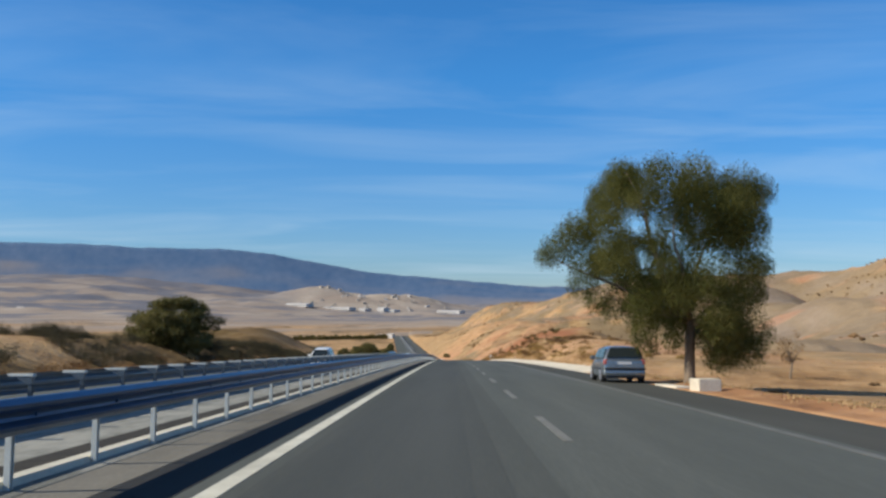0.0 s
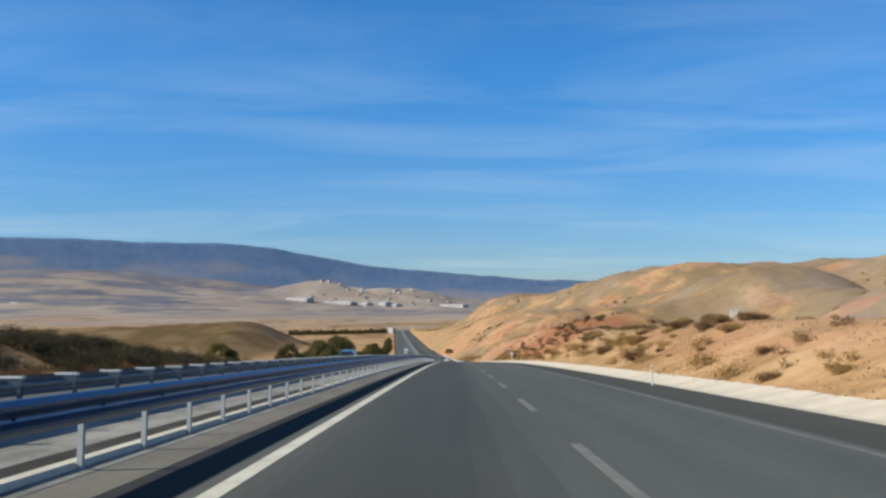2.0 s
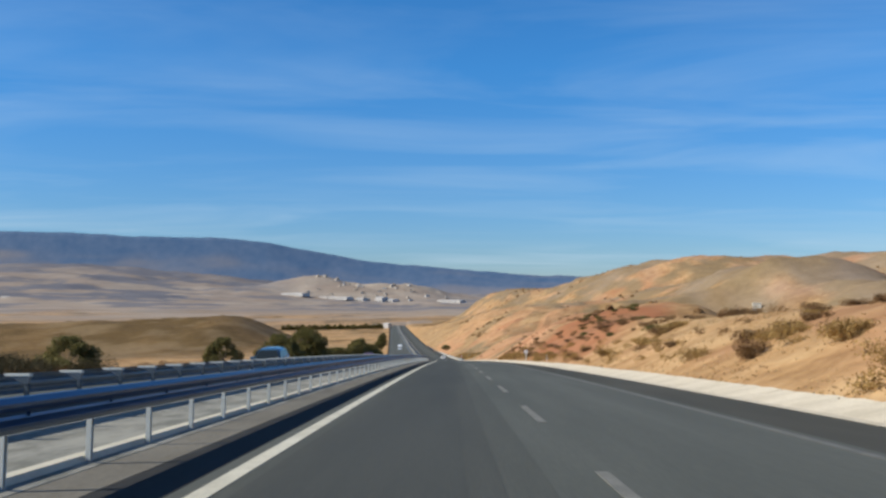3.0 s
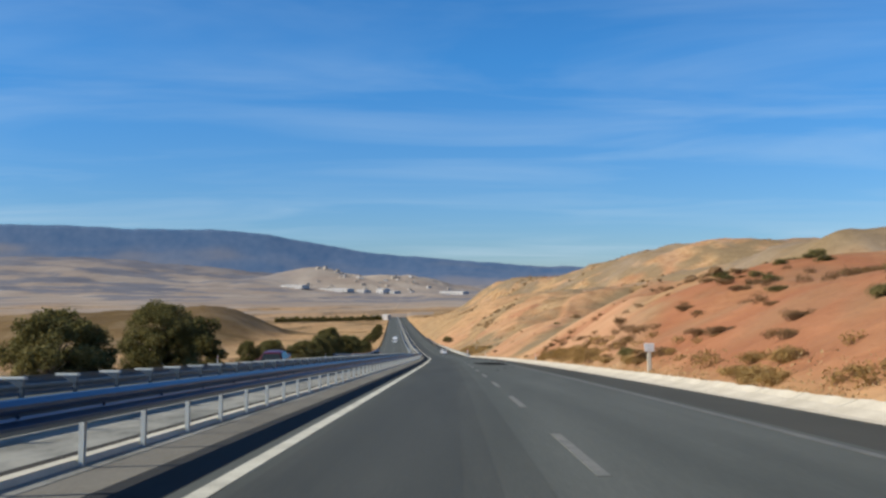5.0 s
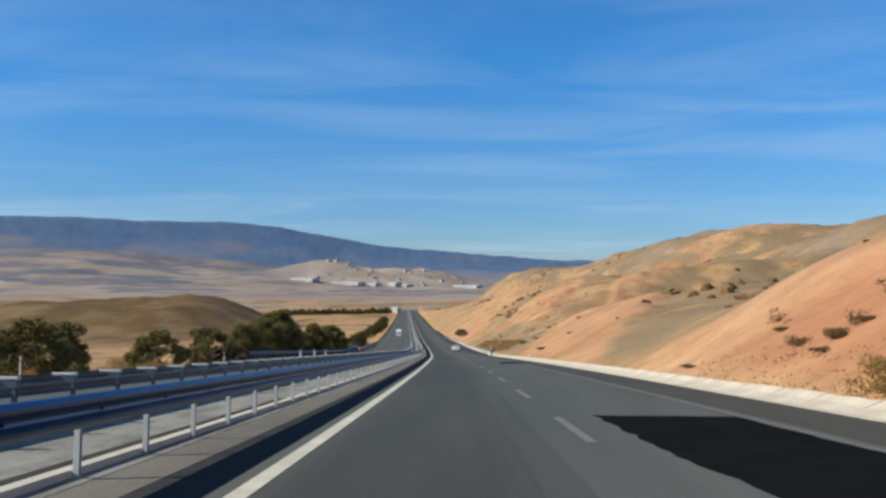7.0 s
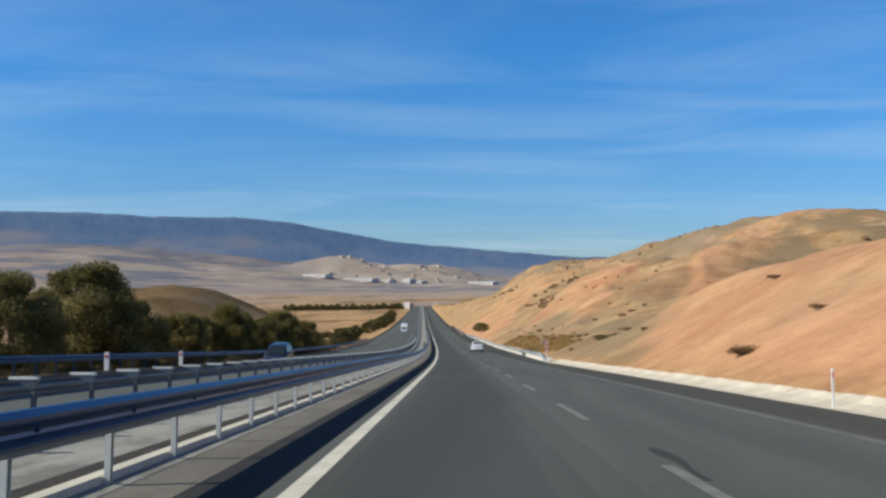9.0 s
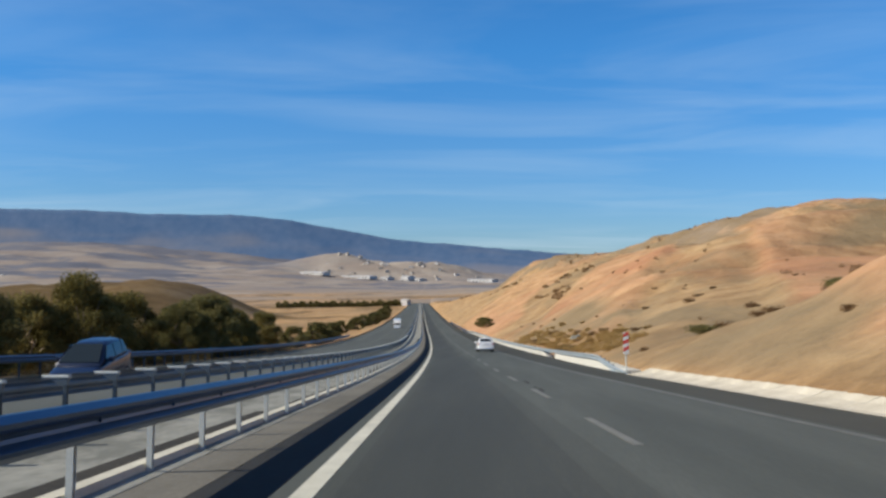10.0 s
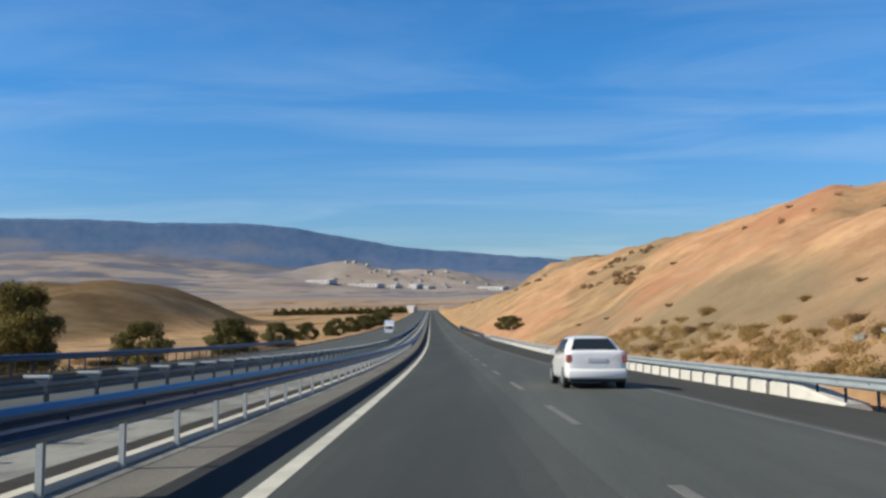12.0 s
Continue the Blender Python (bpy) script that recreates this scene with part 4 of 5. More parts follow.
scatter(14, (452, 570), (12, 36), (0.4, 1.0), (3, 3, 3, 0.2, 0.2, 1, 1))
for s, ac, k in ((428, 13.8, 1.5), (424, 20, 1.3), (434, 27, 2.2), (440, 22, 1.2), (438, 31, 1.8)):
    scatter(1, (s, s), (ac, ac), (k, k), (0, 0, 0, 1, 1))


def thicket(count, s_range, x_range, size, mat, label, seed):
    """Low scrub that runs together, as one thing nobody could count."""
    r_ = random.Random(seed)
    bm = bmesh.new()
    for _ in range(count):
        k, m = r_.uniform(*size), ground_pose(r_.uniform(*s_range), r_.uniform(*x_range), 0, 0.05)
        x, y, z = m.translation
        leaf_cloud(bm, r_, [(x + k * r_.uniform(-0.5, 0.5), y + k * r_.uniform(-0.5, 0.5), z + k * r_.uniform(0.1, 0.45), k * r_.uniform(0.25, 0.4)) for _ in range(8)], 800, 0.046)
    return tagged(mesh_object("scrub_thicket", bm, mat), label, "scrub", kind="stuff")


thicket(230, (15, 168), (-36, -20.5), (0.8, 1.9), BRUSH, "dark olive scrub running together beyond the far carriageway", 8)
thicket(90, (20, 168), (-22.5, -19.6), (0.5, 1.0), SCRUB, "dry brown scrub running together beyond the far carriageway", 9)
thicket(60, (170, 560), (-50, -20), (0.7, 1.8), SCRUB, "dry brown scrub on the far verge", 10)
thicket(70, (70, 190), (9.8, 25), (0.3, 0.8), SCRUB, "low brown scrub dotted over the dry slope", 14)
thicket(70, (64, 250), (9.3, 12.5), (0.5, 1.1), GOLDEN, "golden dry scrub at the slope's foot", 15)
thicket(105, (185, 300), (9.5, 27), (0.3, 0.9), SCRUB, "low brown scrub on the red cut slope", 16)
thicket(36, (420, 560), (10, 45), (0.3, 0.8), SCRUB, "low brown scrub beyond the cut", 17)
thicket(380, (446, 530), (11.2, 14.6), (0.4, 0.8), GOLDEN, "golden dry scrub above the guardrail", 22)
thicket(170, (95, 166), (-31, -21.5), (0.8, 1.7), BRUSH, "dense dark scrub on the bank beyond the far carriageway", 26)
thicket(112, (250, 283), (8.9, 10.3), (0.4, 0.85), GOLDEN, "dense golden-brown weeds along the foot of the slope", 27)
thicket(24, (244, 262), (9.2, 13.2), (0.4, 0.9), SCRUB, "brown bushes climbing from the foot of the red slope", 29)
thicket(28, (246, 264), (9.0, 11.6), (0.4, 0.85), GOLDEN, "golden-brown weeds climbing from the foot of the red slope", 30)
thicket(7, (262, 280), (10.4, 12.5), (0.5, 0.9), SCRUB, "brown bushes among the weeds at the slope's foot", 28)
# dark brush added here to make the culvert's hollow read dark
thicket(40, (466, 475), (10.4, 12.2), (0.3, 0.7), BRUSH, "dark weeds added to darken the culvert's hollow", 23)
thicket(150, (200, 300), (-22.5, -19.3), (0.5, 1.2), BRUSH, "dark undergrowth along the far verge", 24)
thicket(70, (200, 330), (-21.5, -19.2), (0.4, 0.9), GOLDEN, "golden dry weeds along the far verge", 25)
thicket(100, (136, 172), (-31, -20.5), (0.9, 2.0), BRUSH, "dark scrub on the bank beyond the far carriageway", 18)
thicket(290, (346, 505), (-22, -19.2), (0.5, 1.3), BRUSH, "dark undergrowth below the trees on the far verge", 19)


def hill_scrub(count, seed):
    """Low bushes all over the hills, too many to count."""
    r_ = np.random.RandomState(seed)
    s, x = r_.uniform(150, 1500, count), 26 + 420 * r_.rand(count) ** 1.7
    dense = fbm(s / 60.0 + 5, x / 45.0, 4) + 0.5 * fbm(s / 14.0, x / 12.0, 3)
    keep = (dense > 0.19) & (bedding(s, x)[0] * (x < 80) < 0.4)
    s, x = s[keep], x[keep]
    wx, wy, _ = place(s, x)
    z = land(s, x)
    pts, faces = [], []
    for i in range(len(s)):
        size = r_.uniform(0.35, 1.0) * (1 + 0.5 * (x[i] > 120))
        c, k0 = np.array((wx[i], wy[i], z[i])), len(pts)
        ring = 6
        for lift, wide in ((-0.1, 0.85), (0.35, 1.0), (0.7, 0.6)):
            for j in range(ring):
                a_ = 2 * math.pi * j / ring + r_.uniform(-0.3, 0.3)
                q = size * wide * r_.uniform(0.65, 1.25)
                pts.append(tuple(c + (q * math.cos(a_), q * math.sin(a_), size * lift * r_.uniform(0.8, 1.3))))
        pts.append(tuple(c + (0, 0, size * 0.9)))
        for lvl in (0, ring):
            faces += [(k0 + lvl + j, k0 + lvl + (j + 1) % ring, k0 + lvl + ring + (j + 1) % ring, k0 + lvl + ring + j) for j in range(ring)]
        faces += [(k0 + 2 * ring + j, k0 + 2 * ring + (j + 1) % ring, k0 + 3 * ring) for j in range(ring)]
    data = bpy.data.meshes.new("hill_scrub")
    data.from_pydata(pts, [], faces)
    data.materials.append(SCRUB)
    return tagged(new("hill_scrub", data), "low brown-olive bushes dotted over the dry hills", "scrub", kind="stuff")


hill_scrub(9000, 61)
for t in scrubs:
    for o in (*t.children_recursive, t):
        bpy.data.objects.remove(o)


def tufts(name, count, s_range, x_range, mat, label, tall=0.075):
    """Dry grass, as one thing nobody could count."""
    r_ = np.random.RandomState(count)
    s = r_.uniform(*s_range, count)
    x = x_range[0] + (x_range[1] - x_range[0]) * r_.rand(count) ** 1.6
    keep = fbm(s / 6.0, x / 5.0, 3) > -0.12
    s, x = s[keep], x[keep]
    wx, wy, _ = place(s, x)
    z = land(s, x)
    n, blades = len(s), 6
    pts, faces = [], []
    for i in range(n):
        for _ in range(blades):
            a_ = r_.uniform(0, 6.28)
            h_, w_, o_ = tall * r_.uniform(0.5, 1.3), 0.03 * r_.uniform(0.6, 1.5), r_.normal(0, 0.22, 2)
            cx, cy, cz = wx[i] + o_[0], wy[i] + o_[1], z[i] - 0.03
            k = len(pts)
            pts += [(cx - math.sin(a_) * w_, cy + math.cos(a_) * w_, cz), (cx + math.sin(a_) * w_, cy - math.cos(a_) * w_, cz),
                    (cx + math.cos(a_) * h_ * 0.5, cy + math.sin(a_) * h_ * 0.5, cz + h_)]
            faces.append((k, k + 1, k + 2))
    data = bpy.data.meshes.new(name)
    data.from_pydata(pts, [], faces)
    data.materials.append(mat)
    return tagged(new(name, data), label, "grass", kind="stuff")


STRAW = material("straw", [(0.3, 0.2, 0.085), (0.42, 0.285, 0.135), (0.5, 0.36, 0.19)], 0.9, scale=0.3, fine=3, bump=0, island=0.3, through_light=0.2)
tufts("dry_grass", 9000, (-5, 180), (8.9, 26), STRAW, "straw-coloured dry grass on the verge")
tufts("dry_grass", 1500, (180, 300), (8.9, 11), STRAW, "straw-coloured dry grass at the slope's foot")
tufts("dry_grass", 9000, (0, 560), (-19, -34), STRAW, "straw-coloured dry grass beyond the far carriageway")


# ---- vehicles ----
def wheel(parent, x, y, r, w=0.2):
    bm = bmesh.new()
    bmesh.ops.create_cone(bm, cap_ends=True, segments=28, radius1=r, radius2=r, depth=w, matrix=pose(0, 0, 0, 0, 90))
    bmesh.ops.bevel(bm, geom=[ed for ed in bm.edges if len(ed.link_faces) == 2 and ed.calc_face_angle() > 1], offset=0.03, segments=2, affect="EDGES", profile=0.5)
    wh = part("wheel", bm, RUBBER, parent, smooth=True)
    wh.matrix_basis = pose(x, y, r)
    bm = bmesh.new()
    side = 1 if x > 0 else -1
    bmesh.ops.create_cone(bm, cap_ends=True, segments=24, radius1=r * 0.62, radius2=r * 0.62, depth=0.03, matrix=pose(side * w * 0.5, 0, 0, 0, 90))
    for k in range(6):
        add_box(bm, (-0.012, -0.025, r * 0.1), (0.012, 0.025, r * 0.58), 0.004, pose(side * (w * 0.5 + 0.018), 0, 0, k * 60))
    part("rim", bm, ALLOY, wh)


def car(label, m, paint, length, width, height, saloon=True, van=False):
    """y points ahead; the origin lies on the ground below the middle of the tail."""
    c = thing("car", label, "van" if van else "car", m)
    W, H, L = width / 2, height, length
    belt = H * 0.62
    r = 0.31
    # lower body: stations from tail to nose: (y, half width, sill, shoulder)
    if saloon:
        low = ((-0.02, 0.84, 0.42, 0.67), (0.05, 0.95, 0.28, 0.735), (0.25, 1.0, 0.24, 0.735), (0.9, 1, 0.2, 0.68), (1.6, 1, 0.2, 0.655), (2.7, 1, 0.2, 0.64), (3.3, 0.99, 0.2, 0.615), (L - 0.5, 0.95, 0.2, 0.54), (L - 0.12, 0.86, 0.22, 0.47), (L, 0.74, 0.3, 0.4))
        roof = ((0.42, 0.70, 0.5), (1.15, 0.955, 0.0), (1.5, 0.99, 0.0), (2.3, 1.0, 0.0), (2.65, 0.97, 0.0), (L - 1.12, 0.64, 0.0))
    else:
        low = ((-0.03, 0.86, 0.4, 0.62), (0.05, 0.96, 0.26, 0.655), (0.3, 1.0, 0.22, 0.66), (0.9, 1, 0.2, 0.64), (1.6, 1, 0.2, 0.635), (2.4, 1, 0.2, 0.63), (2.9, 0.99, 0.2, 0.61), (L - 0.5, 0.95, 0.2, 0.55), (L - 0.12, 0.86, 0.22, 0.47), (L, 0.74, 0.3, 0.4))
        roof = ((0.1, 0.63, 0.5), (0.32, 0.93, 0.0), (0.6, 0.985, 0.0), (1.6, 1.0, 0.0), (2.1, 0.975, 0.0), (L - 1.0, 0.62, 0.0))
    bm = bmesh.new()
    rings = []
    for y, hw, z0, z1 in low:
        z0, z1, hw = z0 * (H / 1.45), z1 * H, hw * W
        half = [(hw * 0.93, z0), (hw * 0.99, z0 + 0.08), (hw, z0 + (z1 - z0) * 0.5), (hw * 0.985, z1 - 0.1), (hw * 0.93, z1 - 0.03), (hw * 0.8, z1)]
        rings.append([(a_, y, b_) for a_, b_ in half] + [(-a_, y, b_) for a_, b_ in reversed(half)])
    loft(bm, rings)
    body = part("body", bm, paint, c, smooth=True)
    mod = body.modifiers.new("round", "SUBSURF")
    mod.levels = mod.render_levels = 2
    # cabin
    bm = bmesh.new()
    rings = []
    base = [0.655, 0.67, 0.665, 0.66, 0.65, 0.635] if saloon else [0.6, 0.63, 0.635, 0.635, 0.63, 0.6]
    for (y, top, _), zb in zip(roof, base):
        zb, zt = zb * H - 0.03, top * H
        k = (zt - zb) / (H * 0.36)
        hb, ht = W * 0.93, W * (0.93 - (0.29 if saloon else 0.31) * min(k, 1))
        half = [(hb, zb), (hb - (hb - ht) * 0.5, zb + (zt - zb) * 0.6), (hb - (hb - ht) * 0.85, zb + (zt - zb) * 0.88), (ht * 0.94, zt - 0.03), (ht * 0.75, zt - 0.006), (ht * 0.4, zt + 0.006)]
        rings.append([(a_, y, b_) for a_, b_ in half] + [(-a_, y, b_) for a_, b_ in reversed(half)])
    loft(bm, rings)
    part("cabin", bm, paint, c, smooth=True)
    # glass: side windows and rear window laid a little proud
    def pane(name, corners, lift=0.012):
        bm_ = bmesh.new()
        a4 = [Vector(p) for p in corners]
        n = (a4[1] - a4[0]).cross(a4[3] - a4[0]).normalized()
        loft(bm_, [[p - n * 0.01 for p in a4], [p + n * lift for p in a4]])
        part(name, bm_, GLASS, c)
    zb, zt = 0.67 * H, 0.93 * H
    if saloon:
        pane("rear_window", ((-W * 0.74, 0.5, 0.715 * H), (W * 0.74, 0.5, 0.715 * H), (W * 0.56, 1.02, 0.925 * H), (-W * 0.56, 1.02, 0.925 * H)), 0.03)
        sides = ((0.95, 1.85, 1.25, 1.8), (1.93, 3.0, 1.88, 2.6))
    else:
        pane("rear_window", ((-W * 0.8, 0.11, 0.69 * H), (W * 0.8, 0.11, 0.69 * H), (W * 0.6, 0.31, 0.935 * H), (-W * 0.6, 0.31, 0.935 * H)), 0.035)
        sides = ((0.35, 0.8, 0.5, 0.78), (0.86, 1.62, 0.84, 1.58), (1.7, 2.7, 1.66, 2.2))
    for side in (-1, 1):
        xb, xt = side * W * 0.915, side * W * (0.725 if saloon else 0.75)
        for y0, y1, y2, y3 in sides:
            q = ((xb, y1, zb), (xb, y0, zb), (xt, y2, zt), (xt, y3, zt)) if side < 0 else ((xb, y0, zb), (xb, y1, zb), (xt, y3, zt), (xt, y2, zt))
            pane("side_window", q, 0.015)
        bm = bmesh.new()
        add_box(bm, (side * W * 0.96, L - 1.75, 0.63 * H), (side * (W + 0.17), L - 1.62, 0.73 * H), 0.03)
        part("mirror", bm, paint, c)
        bm = bmesh.new()
        if saloon:
            add_box(bm, (side * W * 0.965, 0.0, 0.49 * H), (side * W * 0.76, 0.2, 0.645 * H), 0.04)
        else:
            add_box(bm, (side * W * 0.965, 0.0, 0.49 * H), (side * W * 0.76, 0.22, 0.645 * H), 0.05)
        part("tail_light", bm, TAIL, c, "red tail light")
        for y in (0.75 if saloon else 0.62, L - 0.82):
            wheel(c, side * (W - 0.1), y, r)
        bm = bmesh.new()
        add_box(bm, (side * W * 0.9, L - 0.22, 0.36 * H), (side * W * 0.5, L - 0.04, 0.44 * H), 0.03)
        part("headlight", bm, SIGN_WHITE, c, "clear headlight")
        for y in ((1.5, 2.35) if saloon else (1.2, 2.1)):
            bm = bmesh.new()
            add_box(bm, (side * W * 0.985, y, 0.57 * H), (side * W * 1.012, y + 0.16, 0.585 * H), 0.004)
            part("door_handle", bm, paint, c)
    y0, z0, y1, z1 = (2.7, 0.95, L - 1.2, 0.665) if saloon else (2.13, 0.955, L - 1.08, 0.65)
    pane("windscreen", ((W * 0.8, y1, z1 * H), (-W * 0.8, y1, z1 * H), (-W * 0.6, y0, z0 * H), (W * 0.6, y0, z0 * H)), 0.03)
    bm = bmesh.new()
    add_box(bm, (-W * 0.45, L - 0.1, 0.3 * H), (W * 0.45, L - 0.005, 0.38 * H), 0.01)
    part("grille", bm, TRIM, c)
    bm = bmesh.new()
    add_box(bm, (-W * 0.84, L - 0.35, 0.16 * H), (W * 0.84, L + 0.02, 0.3 * H), 0.05)
    part("front_bumper", bm, paint, c, smooth=True)
    bm = bmesh.new()
    add_box(bm, (-W * 0.95, -0.07, 0.19 * H), (W * 0.95, 0.25, 0.37 * H), 0.06)
    part("bumper", bm, paint, c, smooth=True)
    if not saloon:
        bm = bmesh.new()
        add_box(bm, (-W * 0.97, -0.085, 0.365 * H), (W * 0.97, 0.3, 0.415 * H), 0.015)
        part("bumper_strip", bm, TRIM, c, "black rubber bumper strip")
        for side in (-1, 1):
            bm = bmesh.new()
            add_box(bm, (side * W * 0.985, 0.9, 0.36 * H), (side * W * 1.012, L - 1.0, 0.41 * H), 0.006)
            part("side_strip", bm, TRIM, c, "black rubber side strip")
    bm = bmesh.new()
    add_box(bm, (-W * 0.86, 0.0, 0.13 * H), (W * 0.86, L - 0.3, 0.22 * H), 0.02)
    part("underbody", bm, TRIM, c)
    bm = bmesh.new()
    zp = 0.5 * H
    add_box(bm, (-0.26, -0.03, zp), (0.26, 0.03, zp + 0.11), 0.008)
    part("number_plate", bm, PLATE, c, "plain white number plate")
    return c


car("silver hatchback parked on the hard shoulder", stand(37.4, 6.45, -0.05), CAR_SILVER, 3.85, 1.64, 1.41, saloon=False)
car("white saloon car in the slow lane", stand(474.5, 3.55), CAR_WHITE, 4.4, 1.72, 1.46)
car("dark red saloon car on the far carriageway", stand(249, -11.4, -0.02, 180), CAR_RED, 4.3, 1.7, 1.45)
car("dark blue hatchback on the far carriageway", stand(409.5, -13.9, -0.02, 180), CAR_BLUE, 4.2, 1.76, 1.68, saloon=False)

car("white hatchback coming along the far carriageway", stand(78.5, -10.2, -0.02, 180), CAR_WHITE, 3.9, 1.66, 1.45, saloon=False)
car("light blue hatchback on the far carriageway", stand(165.5, -10.1, -0.02, 180), CAR_SKY, 3.9, 1.66, 1.45, saloon=False)

# ---- far buildings ----
def shed(label, x, y, w, d, h, z):
    b = thing("building", label, "building", pose(x, y, z - 2, 0, 0, -32))
    bm = bmesh.new()
    add_box(bm, (-w / 2, 0, 0), (w / 2, d, h + 2))
    part("wall", bm, WHITE_WALL, b)
    bm = bmesh.new()
    loft(bm, [[(-w / 2 - 0.5, -0.5, h + 2), (-w / 2 - 0.5, d / 2, h + 2 + h * 0.25), (-w / 2 - 0.5, d + 0.5, h + 2)], [(w / 2 + 0.5, -0.5, h + 2), (w / 2 + 0.5, d / 2, h + 2 + h * 0.25), (w / 2 + 0.5, d + 0.5, h + 2)]])
    part("roof", bm, WHITE_WALL, b)
    for k in range(int(w // 14)):
        bm = bmesh.new()
        add_box(bm, (-w / 2 + 5 + 14 * k, -0.15, 3.5), (-w / 2 + 11 + 14 * k, 0.1, 6.5))
        part("window", bm, GLASS, b)
    return b


def ground_at(x, y):
    s = np.interp(y, LINE_Y, S)
    return float(land(np.array([s]), np.array([x - np.interp(s, S, LINE_X)]))[0])


for label, x, w, h in (("long white industrial shed on the valley floor", -579, 100, 9), ("long pale grey industrial shed on the valley floor", -443, 150, 8),
                       ("white warehouse on the valley floor", -339, 32, 9), ("bright white block-like warehouse on the valley floor", -270, 30, 14),
                       ("grey-white warehouse on the valley floor", -233, 32, 8), ("long white factory hall on the valley floor", -22, 96, 9)):
    shed(label, x, 3600, w, 40, h, ground_at(x, 3600))
shed("small white house beside the road far ahead", -97, 1493, 9, 7, 6, float(land(np.array([1493.0]), np.array([-22.0]))[0]))
shed("pale farm building on the far plain", -1330, 3000, 34, 14, 6, ground_at(-1330, 3000))
shed("white farm building on the far plain", -1420, 3420, 40, 14, 7, ground_at(-1420, 3420))


def house(label, walls, w, d, h):
    """A small village house: walls and a gabled roof."""
    b = thing("house", label, "house", pose(0, 0, -300), "houses of the village")
    bm = bmesh.new()
    add_box(bm, (-w / 2, -d / 2, -4), (w / 2, d / 2, h))
    part("wall", bm, walls, b)
    bm = bmesh.new()
    loft(bm, [[(x_, -d / 2 - 0.5, h), (x_, 0, h + 2.2), (x_, d / 2 + 0.5, h)] for x_ in (-w / 2 - 0.4, w / 2 + 0.4)])
    part("roof", bm, ROOF_TILE, b)
    return b


ROOF_TILE = material("weathered_roof_tiles", [(0.28, 0.235, 0.2), (0.36, 0.31, 0.27)], 0.9, scale=0.1, fine=2, bump=0)
VILLAGE_WALL = material("limewashed_wall", [(0.35, 0.312, 0.265), (0.43, 0.39, 0.34)], 0.85, scale=0.1, fine=1, bump=0)
dwellings = [house("small white village house with a pale tiled roof", VILLAGE_WALL, 14, 10, 6), house("broad cream village house with a tiled roof", WHITE_WALL, 22, 11, 7),
             house("tall white village house with a tiled roof", VILLAGE_WALL, 12, 12, 11)]
rnd = random.Random(77)
for k in range(48):
    x, y = rnd.gauss(-400, 120), rnd.uniform(3680, 3880)
    if k % 4 == 0:
        x, y = rnd.uniform(-620, 120), rnd.uniform(3620, 3740)
    copy_thing(rnd.choice(dwellings), pose(x, y, ground_at(x, y), 0, 0, rnd.uniform(-40, 40))).scale = [rnd.uniform(0.55, 0.95)] * 3
for b in dwellings:
    for o in (*b.children_recursive, b):
        bpy.data.objects.remove(o)


def hut(s, across):
    b = thing("hut", "small white flat-roofed hut on the dry hillside", "hut", ground_pose(s, across, -12))
    bm = bmesh.new()
    add_box(bm, (-1.6, -1.5, -2.0), (1.6, 1.5, 2.2))
    part("wall", bm, LIME, b)
    bm = bmesh.new()
    add_box(bm, (-1.8, -1.7, 2.2), (1.8, 1.7, 2.4), 0.04)
    part("roof", bm, LIME, b)
    bm = bmesh.new()
    add_box(bm, (-0.45, -1.53, -0.2), (0.45, -1.503, 1.8))
    part("door", bm, KERB, b, "grey door")
    return b


hut(502, 131.5)

# ---- road furniture ----
def delineator(s, across, m=None):
    d = thing("delineator_post", "white plastic delineator post with red reflector on the verge", "marker post", m or ground_pose(s, across), "delineators")
    bm = bmesh.new()
    loft(bm, [[(-0.03 * k, -0.025, z), (0.03 * k, -0.025, z), (0.034 * k, 0.02, z), (-0.034 * k, 0.02, z)] for z, k in ((-0.2, 1), (0.95, 1), (1.02, 0.6))])
    part("post", bm, SIGN_WHITE, d)
    bm = bmesh.new()
    add_box(bm, (-0.022, -0.034, 0.76), (0.022, -0.024, 0.88), 0.004)
    part("reflector", bm, SIGN_RED, d, "red reflector")
    return d


for s, ac in ((107, 6.75), (194, 8.1), (274, 7.9), (355.4, 7.55)):
    delineator(s, ac, stand(s, ac, -0.04 if ac < 7 else 0.06) @ Matrix.Scale(0.74, 4))
for s in (262, 300, 338):
    delineator(s, -18.4, stand(s, -18.5, -0.2))
for s in (365, 377, 389):
    delineator(s, -16.2, stand(s, -16.2, -0.05) @ Matrix.Diagonal((3.2, 2.0, 1.0, 1)))


def km_sign(s, across):
    g = thing("road_sign", "small white kilometre sign on a broad grey post", "road sign", stand(s, across, 0.0))
    bm = bmesh.new()
    add_box(bm, (-0.09, -0.05, -0.2), (0.09, 0.05, 1.25), 0.02)
    part("post", bm, KERB, g)
    bm = bmesh.new()
    add_box(bm, (-0.23, -0.075, 1.1), (0.23, -0.05, 1.47), 0.008)
    plate = part("plate", bm, SIGN_WHITE, g)
    for k, w in ((0.0, 0.34), (-0.16, 0.26)):
        bm = bmesh.new()
        add_box(bm, (-w / 2, -0.081, 1.34 + k), (w / 2, -0.074, 1.375 + k))
        part("bar", bm, ZINC_DULL, plate)
    return g


km_sign(228.6, 9.0)


